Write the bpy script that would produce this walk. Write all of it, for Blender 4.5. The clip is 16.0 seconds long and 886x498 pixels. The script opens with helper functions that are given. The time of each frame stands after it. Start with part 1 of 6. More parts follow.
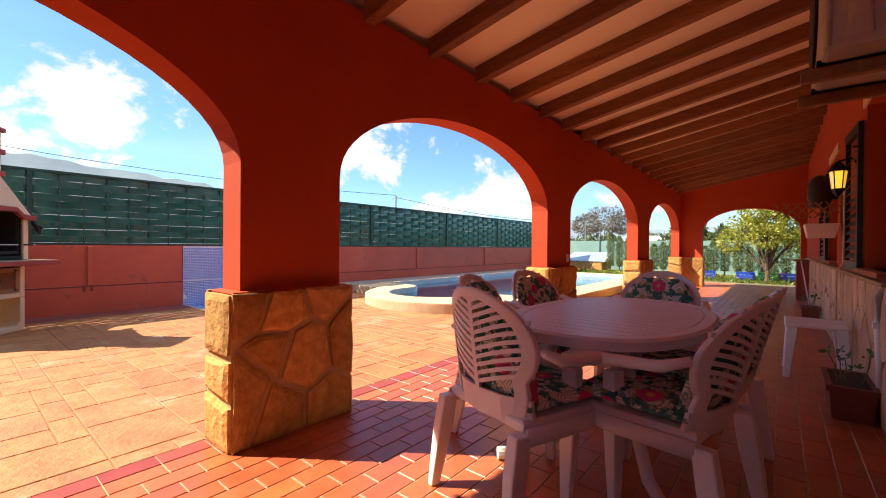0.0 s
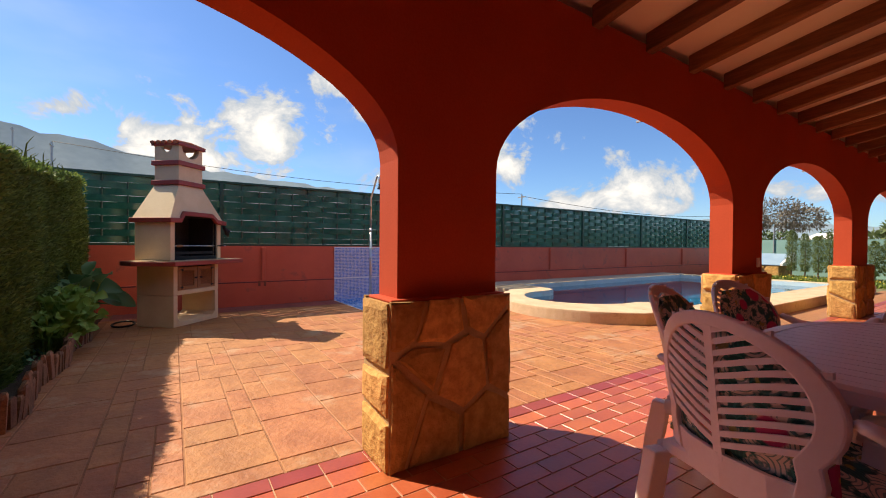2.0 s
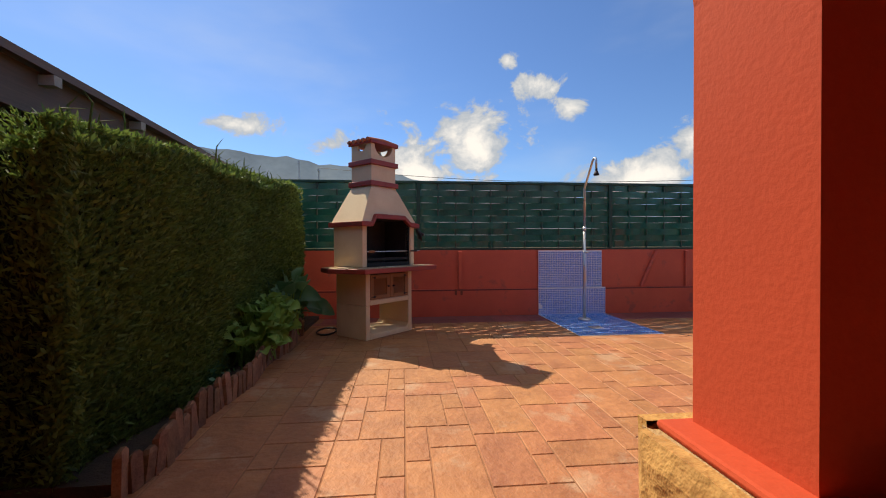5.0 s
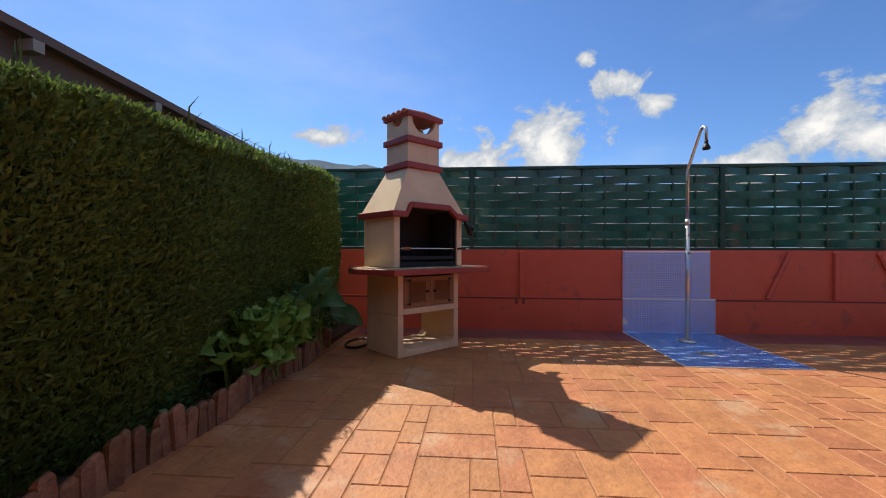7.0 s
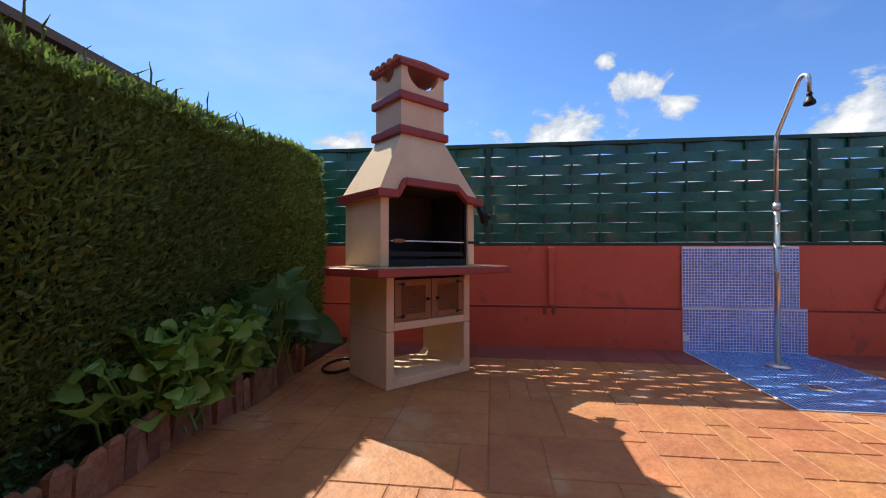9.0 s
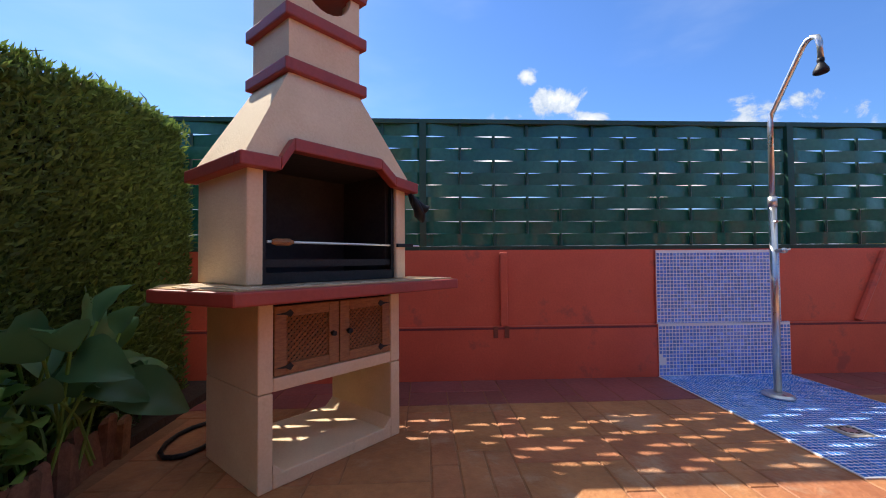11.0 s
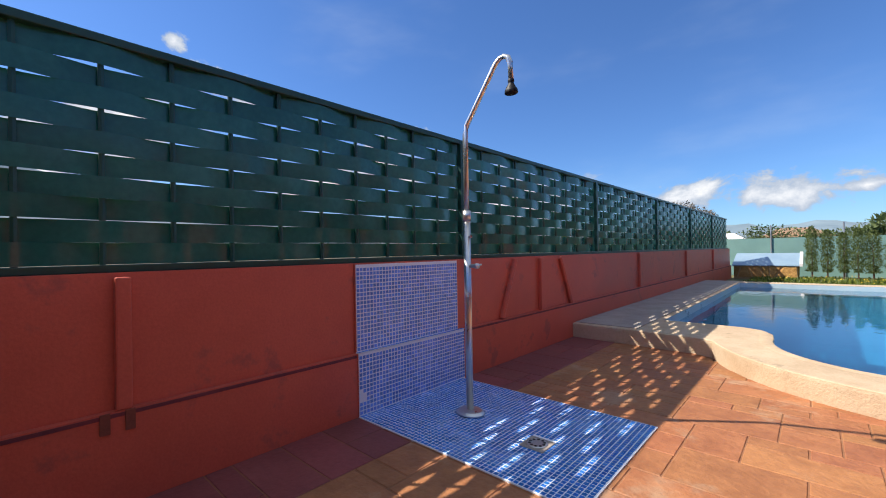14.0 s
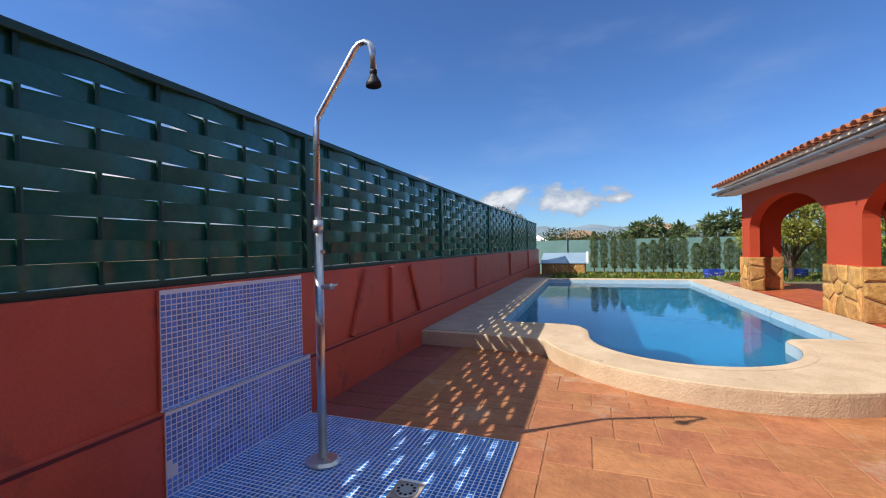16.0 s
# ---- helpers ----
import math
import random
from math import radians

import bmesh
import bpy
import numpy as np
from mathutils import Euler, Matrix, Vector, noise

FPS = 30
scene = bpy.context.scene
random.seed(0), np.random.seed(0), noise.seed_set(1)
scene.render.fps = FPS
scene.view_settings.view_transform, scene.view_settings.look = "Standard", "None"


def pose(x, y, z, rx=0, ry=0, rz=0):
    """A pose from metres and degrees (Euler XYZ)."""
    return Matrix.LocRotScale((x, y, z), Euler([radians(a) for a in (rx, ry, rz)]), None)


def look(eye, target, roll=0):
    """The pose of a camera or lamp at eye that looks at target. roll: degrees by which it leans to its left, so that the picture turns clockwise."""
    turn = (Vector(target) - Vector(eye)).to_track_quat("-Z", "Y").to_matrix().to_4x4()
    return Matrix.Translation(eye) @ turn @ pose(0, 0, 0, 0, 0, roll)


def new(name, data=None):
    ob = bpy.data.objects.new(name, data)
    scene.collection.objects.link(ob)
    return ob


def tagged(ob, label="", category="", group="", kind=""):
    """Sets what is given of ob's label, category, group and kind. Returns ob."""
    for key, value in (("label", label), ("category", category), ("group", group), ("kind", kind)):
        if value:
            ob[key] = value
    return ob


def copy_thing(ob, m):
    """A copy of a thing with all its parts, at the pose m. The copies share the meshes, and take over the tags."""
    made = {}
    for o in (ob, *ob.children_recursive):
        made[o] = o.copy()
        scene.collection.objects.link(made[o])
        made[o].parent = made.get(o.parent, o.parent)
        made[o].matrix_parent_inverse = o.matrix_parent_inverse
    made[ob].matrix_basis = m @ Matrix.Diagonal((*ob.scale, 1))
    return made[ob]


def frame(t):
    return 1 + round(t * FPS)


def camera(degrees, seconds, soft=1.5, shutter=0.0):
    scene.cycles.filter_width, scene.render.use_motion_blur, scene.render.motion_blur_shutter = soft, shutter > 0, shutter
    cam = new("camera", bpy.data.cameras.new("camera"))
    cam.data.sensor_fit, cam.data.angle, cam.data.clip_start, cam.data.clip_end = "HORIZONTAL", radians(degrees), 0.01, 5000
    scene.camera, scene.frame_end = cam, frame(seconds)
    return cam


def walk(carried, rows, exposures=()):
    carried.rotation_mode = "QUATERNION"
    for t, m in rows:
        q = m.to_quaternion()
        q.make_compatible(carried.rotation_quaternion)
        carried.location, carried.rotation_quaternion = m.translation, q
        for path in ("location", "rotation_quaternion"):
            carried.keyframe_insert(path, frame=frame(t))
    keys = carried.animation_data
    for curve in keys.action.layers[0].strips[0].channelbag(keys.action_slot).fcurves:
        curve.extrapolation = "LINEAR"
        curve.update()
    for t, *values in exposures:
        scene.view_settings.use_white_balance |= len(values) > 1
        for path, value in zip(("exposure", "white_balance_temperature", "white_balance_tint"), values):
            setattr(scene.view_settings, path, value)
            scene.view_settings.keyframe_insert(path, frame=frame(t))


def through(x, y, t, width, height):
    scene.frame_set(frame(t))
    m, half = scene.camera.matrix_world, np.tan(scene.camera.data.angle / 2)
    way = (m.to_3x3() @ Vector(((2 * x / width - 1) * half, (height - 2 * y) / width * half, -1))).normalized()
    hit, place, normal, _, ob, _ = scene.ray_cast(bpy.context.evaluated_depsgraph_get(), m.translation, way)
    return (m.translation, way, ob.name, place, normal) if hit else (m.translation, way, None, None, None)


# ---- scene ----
cam = camera(94.6, 16.0, soft=1.05)
PATH = [
    (0, (-0.047, -0.647, 1.063), (-1.318, 0.897, 1.049), 0.5),
    (0.5, (-0.08, -0.669, 1.051), (-1.453, 0.785, 1.041), 0.6),
    (1, (-0.137, -0.678, 1.073), (-1.611, 0.673, 1.055), 0.6),
    (1.5, (-0.266, -0.647, 1.078), (-1.843, 0.584, 1.061), 0.6),
    (2, (-0.447, -0.579, 1.083), (-2.116, 0.522, 1.061), 0.5),
    (2.5, (-0.647, -0.531, 1.091), (-2.402, 0.429, 1.071), 0.6),
    (3, (-0.891, -0.458, 1.087), (-2.727, 0.334, 1.063), 0.4),
    (3.5, (-1.087, -0.391, 1.109), (-2.99, 0.221, 1.084), 0.3),
    (4, (-1.302, -0.336, 1.123), (-3.248, 0.125, 1.093), -0.0),
    (6.5, (-2.58, 0.124, 1.048), (-4.577, 0.024, 1.052), 0.2),
    (7, (-2.816, 0.146, 1.025), (-4.81, -0.013, 1.028), 0.2),
    (7.5, (-3.101, 0.174, 1.023), (-5.089, -0.039, 1.034), 0.2),
    (8, (-3.34, 0.189, 0.989), (-5.323, -0.065, 1.013), 0.1),
    (10.5, (-4.655, 0.091, 0.925), (-6.65, -0.023, 0.989), -0.2),
    (11, (-4.887, 0.099, 0.952), (-6.884, 0.195, 1.006), -0.4),
    (11.5, (-5.086, 0.156, 0.978), (-7.051, 0.53, 1.014), -0.6),
    (12, (-5.241, 0.209, 1.008), (-7.133, 0.857, 1.03), -0.5),
    (12.5, (-5.406, 0.26, 1.021), (-7.189, 1.166, 1.05), -0.7),
    (13, (-5.547, 0.282, 1.047), (-7.195, 1.414, 1.076), -0.9),
    (13.5, (-5.699, 0.302, 1.071), (-7.198, 1.626, 1.097), -1.0),
    (14, (-5.845, 0.354, 1.099), (-7.192, 1.832, 1.112), -1.0),
    (14.5, (-5.953, 0.414, 1.128), (-7.135, 2.028, 1.134), -1.1),
    (15, (-6.01, 0.489, 1.164), (-7.02, 2.215, 1.164), -1.1),
    (15.5, (-6.065, 0.545, 1.192), (-6.902, 2.361, 1.186), -1.1),
    (16, (-6.154, 0.575, 1.21), (-6.825, 2.459, 1.199), -1.1),
]
LIGHT = [(0.0, 1.68, 7700, 10), (1.0, 1.38, 7700, 10), (2.0, 1.02, 7800, 10), (4.0, 0.75, 7900, 10), (6.5, 0.75, 7200, 10), (8.0, 0.85, 7000, 10), (10.5, 1.2, 6800, 10), (11.5, 1.2, 6700, 10), (12.5, 1.1, 6700, 10), (14.0, 0.85, 6600, 10), (16.0, 0.65, 6500, 10)]
walk(cam, [(t, look(eye, target, roll)) for t, eye, target, roll in PATH], LIGHT)


# ---- world, sun, exposure ----
SUN_TO = Vector((-0.785, -0.565, 1.0)).normalized()
SUN_POWER, SKY_POWER = 3.7, 0.105


class Nodes:
    """Short hand for building node trees."""

    def __init__(self, tree):
        self.t = tree

    def put(self, socket, value):
        if isinstance(value, bpy.types.NodeSocket):
            self.t.links.new(value, socket)
        elif value is not None:
            socket.default_value = value

    def math(self, op, a, b=None, c=None, clamp=False):
        n = self.t.nodes.new("ShaderNodeMath")
        n.operation, n.use_clamp = op, clamp
        for k, v in enumerate((a, b, c)):
            self.put(n.inputs[k], v)
        return n.outputs[0]

    def noise(self, vec, scale, detail=4.0, rough=0.55, dist=0.0):
        n = self.t.nodes.new("ShaderNodeTexNoise")
        self.put(n.inputs["Vector"], vec)
        n.inputs["Scale"].default_value, n.inputs["Detail"].default_value = scale, detail
        n.inputs["Roughness"].default_value, n.inputs["Distortion"].default_value = rough, dist
        return n.outputs["Fac"]

    def voronoi(self, vec, scale, feature="F1", out="Distance"):
        n = self.t.nodes.new("ShaderNodeTexVoronoi")
        n.feature = feature
        self.put(n.inputs["Vector"], vec)
        n.inputs["Scale"].default_value = scale
        return n.outputs[out]

    def ramp(self, fac, lo, hi):
        n = self.t.nodes.new("ShaderNodeMapRange")
        n.interpolation_type = "SMOOTHSTEP"
        self.put(n.inputs[0], fac)
        n.inputs[1].default_value, n.inputs[2].default_value = lo, hi
        return n.outputs[0]

    def mix(self, fac, a, b, blend="MIX"):
        n = self.t.nodes.new("ShaderNodeMix")
        n.data_type, n.blend_type = "RGBA", blend
        self.put(n.inputs[0], fac)
        for k, v in ((6, a), (7, b)):
            self.put(n.inputs[k], (*v, 1) if isinstance(v, tuple) else v)
        return n.outputs[2]

    def stretch(self, vec, x, y, z):
        n = self.t.nodes.new("ShaderNodeMapping")
        self.put(n.inputs[0], vec)
        n.inputs["Scale"].default_value = (x, y, z)
        return n.outputs[0]

    def split(self, vec):
        n = self.t.nodes.new("ShaderNodeSeparateXYZ")
        self.put(n.inputs[0], vec)
        return n.outputs


world = bpy.data.worlds.new("sky")
scene.world = world
world.use_nodes = True
W = Nodes(world.node_tree)
sky = W.t.nodes.new("ShaderNodeTexSky")
sky.sky_type, sky.sun_disc = "NISHITA", False
sky.sun_elevation, sky.sun_rotation = math.asin(SUN_TO.z), math.atan2(SUN_TO.x, SUN_TO.y)
sky.air_density, sky.dust_density, sky.ozone_density = 1.0, 0.25, 3.0
way = W.t.nodes.new("ShaderNodeTexCoord").outputs["Generated"]
wx, wy, wz = W.split(way)[:3]
azimuth = W.math("MULTIPLY", W.math("ARCTAN2", wx, wy), 57.2958)
height = W.math("MULTIPLY", W.math("ARCSINE", wz), 57.2958)
# cumulus heaps: azimuth, elevation, half width, half height in degrees
HEAPS = [(-80.5, 13.8, 9, 5.5), (-88.5, 9.8, 9, 4), (-49.5, 11.3, 7.5, 5), (-33.5, 6.7, 11, 3.6), (-2.5, 5.1, 5, 2.6), (-13.5, 6.1, 7, 1.8),
         (-72.0, 20.6, 3.6, 1.8), (-66.5, 17.8, 3.4, 1.7), (-75.5, 23.8, 1.6, 1.4), (-110.5, 14.8, 5, 2.0), (-100.5, 13.3, 4, 2.0), (4.0, 5.8, 2.0, 0.7), (-58.5, 8.3, 10, 2.5), (60, 9, 14, 4), (120, 8, 12, 4)]
heap = None
for a, e, w, h in HEAPS:
    da = W.math("DIVIDE", W.math("SUBTRACT", azimuth, float(a)), float(w))
    de = W.math("DIVIDE", W.math("SUBTRACT", height, float(e)), float(h))
    one = W.math("SUBTRACT", 1.0, W.math("SQRT", W.math("ADD", W.math("MULTIPLY", da, da), W.math("MULTIPLY", de, de))))
    heap = one if heap is None else W.math("MAXIMUM", heap, one)
puff = W.noise(W.stretch(way, 1, 1, 1.35), 9, 9, 0.62, 0.3)
body = W.math("ADD", W.math("MULTIPLY", W.math("MAXIMUM", heap, -1.0), 0.55), W.math("MULTIPLY", W.math("SUBTRACT", puff, 0.5), 2.3))
# unseen cloud cover high overhead, added to brighten the shaded parts
high = W.math("MULTIPLY", W.ramp(height, 34.0, 46.0), W.ramp(W.noise(way, 2.6, 7, 0.6, 0.4), 0.36, 0.50))
cover = W.math("MAXIMUM", W.ramp(body, 0.02, 0.26), high)
relief = W.noise(W.stretch(way, 1, 1, 1.4), 16, 6, 0.6)
shade = W.mix(W.ramp(W.math("ADD", body, W.math("MULTIPLY", relief, 0.5)), 0.35, 1.0), (2.5, 3.0, 3.8), (5.5, 5.6, 5.8))
veil = W.math("MULTIPLY", W.ramp(W.noise(W.stretch(way, 1, 1, 3), 2.2, 5, 0.5), 0.5, 0.85), 0.22)
deep = W.mix(1.0, sky.outputs[0], (0.41, 0.60, 0.88), "MULTIPLY")
thin = W.mix(veil, deep, (4.2, 4.7, 5.4))
back = W.t.nodes["Background"]
W.put(back.inputs[0], W.mix(cover, thin, shade))
back.inputs[1].default_value = SKY_POWER

sun = new("sun", bpy.data.lights.new("sun", "SUN"))
sun.data.energy, sun.data.angle, sun.data.color = SUN_POWER, radians(0.5), (1.0, 0.93, 0.82)
sun.matrix_world = look(SUN_TO * 50, (0, 0, 0))


# ---- materials ----
def material(name, light, dark, scale=3.0, rough=0.75, bump=0.2, fine=60.0, metal=0.0, each=0.0, streak=None, spots=None, spec=0.5):
    """Painted, mineral or wooden surface: two tones at a large and a fine scale, relief, and a shade of its own for each piece."""
    m = bpy.data.materials.new(name)
    m.use_nodes = True
    n = Nodes(m.node_tree)
    b = n.t.nodes["Principled BSDF"]
    place = n.t.nodes.new("ShaderNodeNewGeometry").outputs["Position"]
    if streak:
        place = n.stretch(place, *streak)
    large, small = n.noise(place, scale, 5, 0.6), n.noise(place, fine, 3, 0.6)
    tone = n.math("ADD", n.math("MULTIPLY", large, 0.75), n.math("MULTIPLY", small, 0.35))
    colour = n.mix(n.ramp(tone, 0.32, 0.78), dark, light)
    if each:
        info = n.t.nodes.new("ShaderNodeObjectInfo").outputs["Random"]
        isle = n.t.nodes.new("ShaderNodeNewGeometry").outputs["Random Per Island"]
        pick = n.math("FRACT", n.math("ADD", info, isle))
        h = n.t.nodes.new("ShaderNodeHueSaturation")
        n.put(h.inputs["Value"], n.math("MULTIPLY_ADD", pick, 2 * each, 1 - each))
        n.put(h.inputs["Hue"], n.math("MULTIPLY_ADD", n.math("FRACT", n.math("MULTIPLY", pick, 7.3)), 0.012, 0.494))
        n.put(h.inputs["Color"], colour)
        colour = h.outputs[0]
    if spots:
        colour = n.mix(n.math("MULTIPLY", n.ramp(n.noise(place, spots[1], 6, 0.65), spots[2], spots[2] + 0.12), spots[3]), colour, spots[0])
    n.put(b.inputs["Base Color"], colour)
    n.put(b.inputs["Roughness"], n.math("MULTIPLY_ADD", large, 0.25, rough - 0.12, clamp=True))
    b.inputs["Metallic"].default_value = metal
    b.inputs["Specular IOR Level"].default_value = spec
    if bump:
        k = n.t.nodes.new("ShaderNodeBump")
        k.inputs["Strength"].default_value, k.inputs["Distance"].default_value = bump, 0.01
        n.put(k.inputs["Height"], n.math("ADD", small, n.math("MULTIPLY", large, 0.6)))
        n.put(b.inputs["Normal"], k.outputs[0])
    return m


RED = material("terracotta_red_paint", (0.53, 0.082, 0.036), (0.45, 0.062, 0.026), 1.3, 0.85, 0.12, 90, spec=0.25)
RED_WALL = material("weathered_red_paint", (0.68, 0.135, 0.08), (0.54, 0.095, 0.058), 1.6, 0.5, 0.15, 70, spots=((0.30, 0.085, 0.07), 3.2, 0.56, 0.65))
JOINT = material("dark_maroon_joint", (0.20, 0.045, 0.055), (0.13, 0.03, 0.038), 5, 0.8, 0.2, 60)
RED_TRIM = material("glossy_red_trim", (0.36, 0.06, 0.045), (0.27, 0.04, 0.03), 6, 0.5, 0.12, 60)
STONE = material("ochre_rubble_stone", (0.62, 0.36, 0.12), (0.36, 0.18, 0.05), 15, 0.9, 1.0, 32, each=0.30)
MORTAR = material("sandy_mortar", (0.53, 0.36, 0.19), (0.40, 0.26, 0.12), 7, 0.95, 0.6, 90)
DADO = material("pale_stone_cladding", (0.70, 0.50, 0.32), (0.50, 0.32, 0.18), 6, 0.85, 0.5, 45, each=0.18)
TILE = material("glazed_terracotta_tile", (0.52, 0.135, 0.055), (0.40, 0.088, 0.034), 5, 0.36, 0.08, 50, each=0.13)
TILE_EDGE = material("dark_red_edge_tile", (0.36, 0.065, 0.045), (0.29, 0.05, 0.035), 5, 0.4, 0.08, 50, each=0.1)
GROUT = material("pale_grout", (0.55, 0.36, 0.24), (0.42, 0.24, 0.15), 9, 0.9, 0.3, 90)
SLAB = material("stamped_concrete", (0.47, 0.195, 0.080), (0.31, 0.115, 0.046), 4.5, 0.66, 0.9, 22, each=0.09, spots=((0.46, 0.29, 0.18), 1.9, 0.55, 0.65))
SLAB_JOINT = material("dark_joint", (0.36, 0.17, 0.085), (0.25, 0.11, 0.05), 9, 0.9, 0.4, 80)
SLAB_MAROON = material("maroon_painted_concrete", (0.30, 0.085, 0.075), (0.20, 0.05, 0.045), 3, 0.6, 0.4, 30, each=0.12)
BEAM = material("dark_stained_beam", (0.30, 0.11, 0.048), (0.15, 0.05, 0.02), 7, 0.6, 0.35, 60, each=0.2, streak=(0.6, 7, 7))
CEILING = material("peach_plaster", (0.90, 0.76, 0.62), (0.85, 0.70, 0.56), 2, 0.9, 0.1, 80)
CREAM = material("cream_render", (0.80, 0.63, 0.42), (0.68, 0.50, 0.31), 3, 0.85, 0.25, 80, spots=((0.42, 0.30, 0.20), 7, 0.66, 0.7))
# black of the sooty lining, also painted shade in cabinet and drain slots
SOOT_AND_SHADE = material("soot_and_painted_shade", (0.035, 0.03, 0.028), (0.012, 0.011, 0.011), 8, 0.8, 0.4, 40)
IRON = material("black_iron", (0.03, 0.03, 0.032), (0.015, 0.015, 0.016), 20, 0.5, 0.2, 90, metal=0.6)
OAK = material("varnished_pine", (0.40, 0.19, 0.07), (0.22, 0.09, 0.03), 9, 0.55, 0.3, 60, streak=(3, 3, 14))
STEEL = material("brushed_steel", (0.74, 0.73, 0.72), (0.64, 0.63, 0.62), 9, 0.30, 0.02, 90, metal=0.9)
GREEN = material("green_plastic_weave", (0.028, 0.16, 0.12), (0.014, 0.10, 0.078), 2.5, 0.18, 0.02, 30, each=0.10)
GREEN_FRAME = material("green_steel_frame", (0.014, 0.075, 0.05), (0.008, 0.05, 0.035), 5, 0.4, 0.08, 60)
PLASTIC = material("pinkish_white_plastic", (0.86, 0.75, 0.69), (0.80, 0.68, 0.62), 5, 0.42, 0.06, 70)
WHITE = material("white_plastic", (0.82, 0.80, 0.78), (0.74, 0.72, 0.70), 5, 0.45, 0.05, 70)
BEIGE = material("beige_enamel", (0.60, 0.50, 0.38), (0.50, 0.41, 0.30), 5, 0.5, 0.08, 60)
DARK_WOOD = material("dark_green_shutter_paint", (0.035, 0.025, 0.02), (0.016, 0.012, 0.01), 6, 0.5, 0.2, 60, streak=(3, 3, 12))
EAVES = material("brown_stained_boards", (0.20, 0.11, 0.075), (0.12, 0.065, 0.045), 6, 0.6, 0.2, 60, streak=(0.6, 6, 12))
COPING = material("cast_stone_coping", (0.66, 0.51, 0.35), (0.50, 0.36, 0.23), 4, 0.85, 0.6, 55, spots=((0.26, 0.19, 0.12), 7, 0.60, 0.6))
CONCRETE = material("grey_concrete", (0.44, 0.38, 0.33), (0.32, 0.27, 0.23), 4, 0.9, 0.5, 60)
CLAY = material("terracotta_clay", (0.48, 0.17, 0.08), (0.34, 0.10, 0.045), 9, 0.8, 0.3, 60, each=0.2)
POT = material("brown_pot", (0.26, 0.07, 0.04), (0.17, 0.045, 0.03), 9, 0.6, 0.2, 60)
SOIL = material("dark_soil", (0.07, 0.045, 0.03), (0.03, 0.02, 0.014), 14, 0.95, 0.9, 60)
BARK = material("grey_bark", (0.16, 0.11, 0.075), (0.07, 0.045, 0.03), 12, 0.9, 0.7, 60)
TIMBER = material("weathered_edging_log", (0.30, 0.16, 0.09), (0.15, 0.07, 0.04), 12, 0.85, 0.5, 60, each=0.25)
GUTTER = material("zinc_gutter", (0.42, 0.42, 0.44), (0.32, 0.32, 0.34), 5, 0.45, 0.1, 60, metal=0.5)
MESH = material("turquoise_screen_net", (0.22, 0.38, 0.34), (0.17, 0.31, 0.28), 1.2, 0.85, 0.2, 40)
POOL = material("blue_pool_tile", (0.012, 0.17, 0.33), (0.009, 0.125, 0.27), 0.8, 0.3, 0.0, 30)
# pale blue-grey base colours carry the haze of distance
HILL = material("hillside_with_painted_haze", (0.22, 0.29, 0.33), (0.14, 0.20, 0.24), 0.010, 0.95, 0.0, 0.06)
EARTH = material("dry_grass_ground", (0.20, 0.17, 0.08), (0.09, 0.10, 0.04), 0.6, 0.95, 0.5, 9)
FAR_WALL = material("pale_house_render", (0.62, 0.50, 0.38), (0.52, 0.40, 0.30), 1.5, 0.9, 0.1, 30)
BLUE_CRATE = material("blue_crate_plastic", (0.03, 0.09, 0.55), (0.02, 0.06, 0.42), 5, 0.4, 0.05, 50)
GREEN_CRATE = material("green_crate_plastic", (0.03, 0.30, 0.10), (0.02, 0.22, 0.07), 5, 0.4, 0.05, 50)
YELLOW = material("yellow_petal", (0.75, 0.55, 0.05), (0.6, 0.4, 0.03), 9, 0.6, 0, 50)


def leaf(name, light, dark, through=0.25, rough=0.5):
    m = bpy.data.materials.new(name)
    m.use_nodes = True
    n = Nodes(m.node_tree)
    b = n.t.nodes["Principled BSDF"]
    isle = n.t.nodes.new("ShaderNodeNewGeometry")
    spot = n.noise(isle.outputs["Position"], 1.7, 4, 0.6)
    tone = n.math("ADD", n.math("MULTIPLY", isle.outputs["Random Per Island"], 0.6), n.math("MULTIPLY", spot, 0.5))
    colour = n.mix(n.ramp(tone, 0.15, 0.95), dark, light)
    n.put(b.inputs["Base Color"], colour)
    b.inputs["Roughness"].default_value = rough
    glow = n.t.nodes.new("ShaderNodeBsdfTranslucent")
    n.put(glow.inputs["Color"], colour)
    both = n.t.nodes.new("ShaderNodeMixShader")
    both.inputs[0].default_value = through
    n.put(both.inputs[1], b.outputs[0])
    n.put(both.inputs[2], glow.outputs[0])
    n.put(n.t.nodes["Material Output"].inputs["Surface"], both.outputs[0])
    return m


HEDGE = leaf("conifer_hedge_leaf", (0.19, 0.29, 0.065), (0.07, 0.12, 0.03), 0.35, 0.7)
# near-black colour paints the shade deep between the hedge leaves
HEDGE_SHADE = material("hedge_painted_shade", (0.022, 0.032, 0.012), (0.008, 0.012, 0.005), 9, 0.95, 0.8, 40)
CYPRESS = leaf("young_cypress_leaf", (0.20, 0.25, 0.075), (0.07, 0.105, 0.03), 0.25, 0.7)
LEMON = leaf("lemon_leaf", (0.44, 0.44, 0.07), (0.20, 0.24, 0.04), 0.35)
LOQUAT = leaf("dark_broad_leaf", (0.20, 0.25, 0.10), (0.08, 0.12, 0.045), 0.3)
BROAD = leaf("large_garden_leaf", (0.12, 0.27, 0.11), (0.04, 0.13, 0.06), 0.3, 0.4)
LIME = leaf("bright_garden_leaf", (0.30, 0.48, 0.10), (0.12, 0.26, 0.06), 0.4, 0.45)
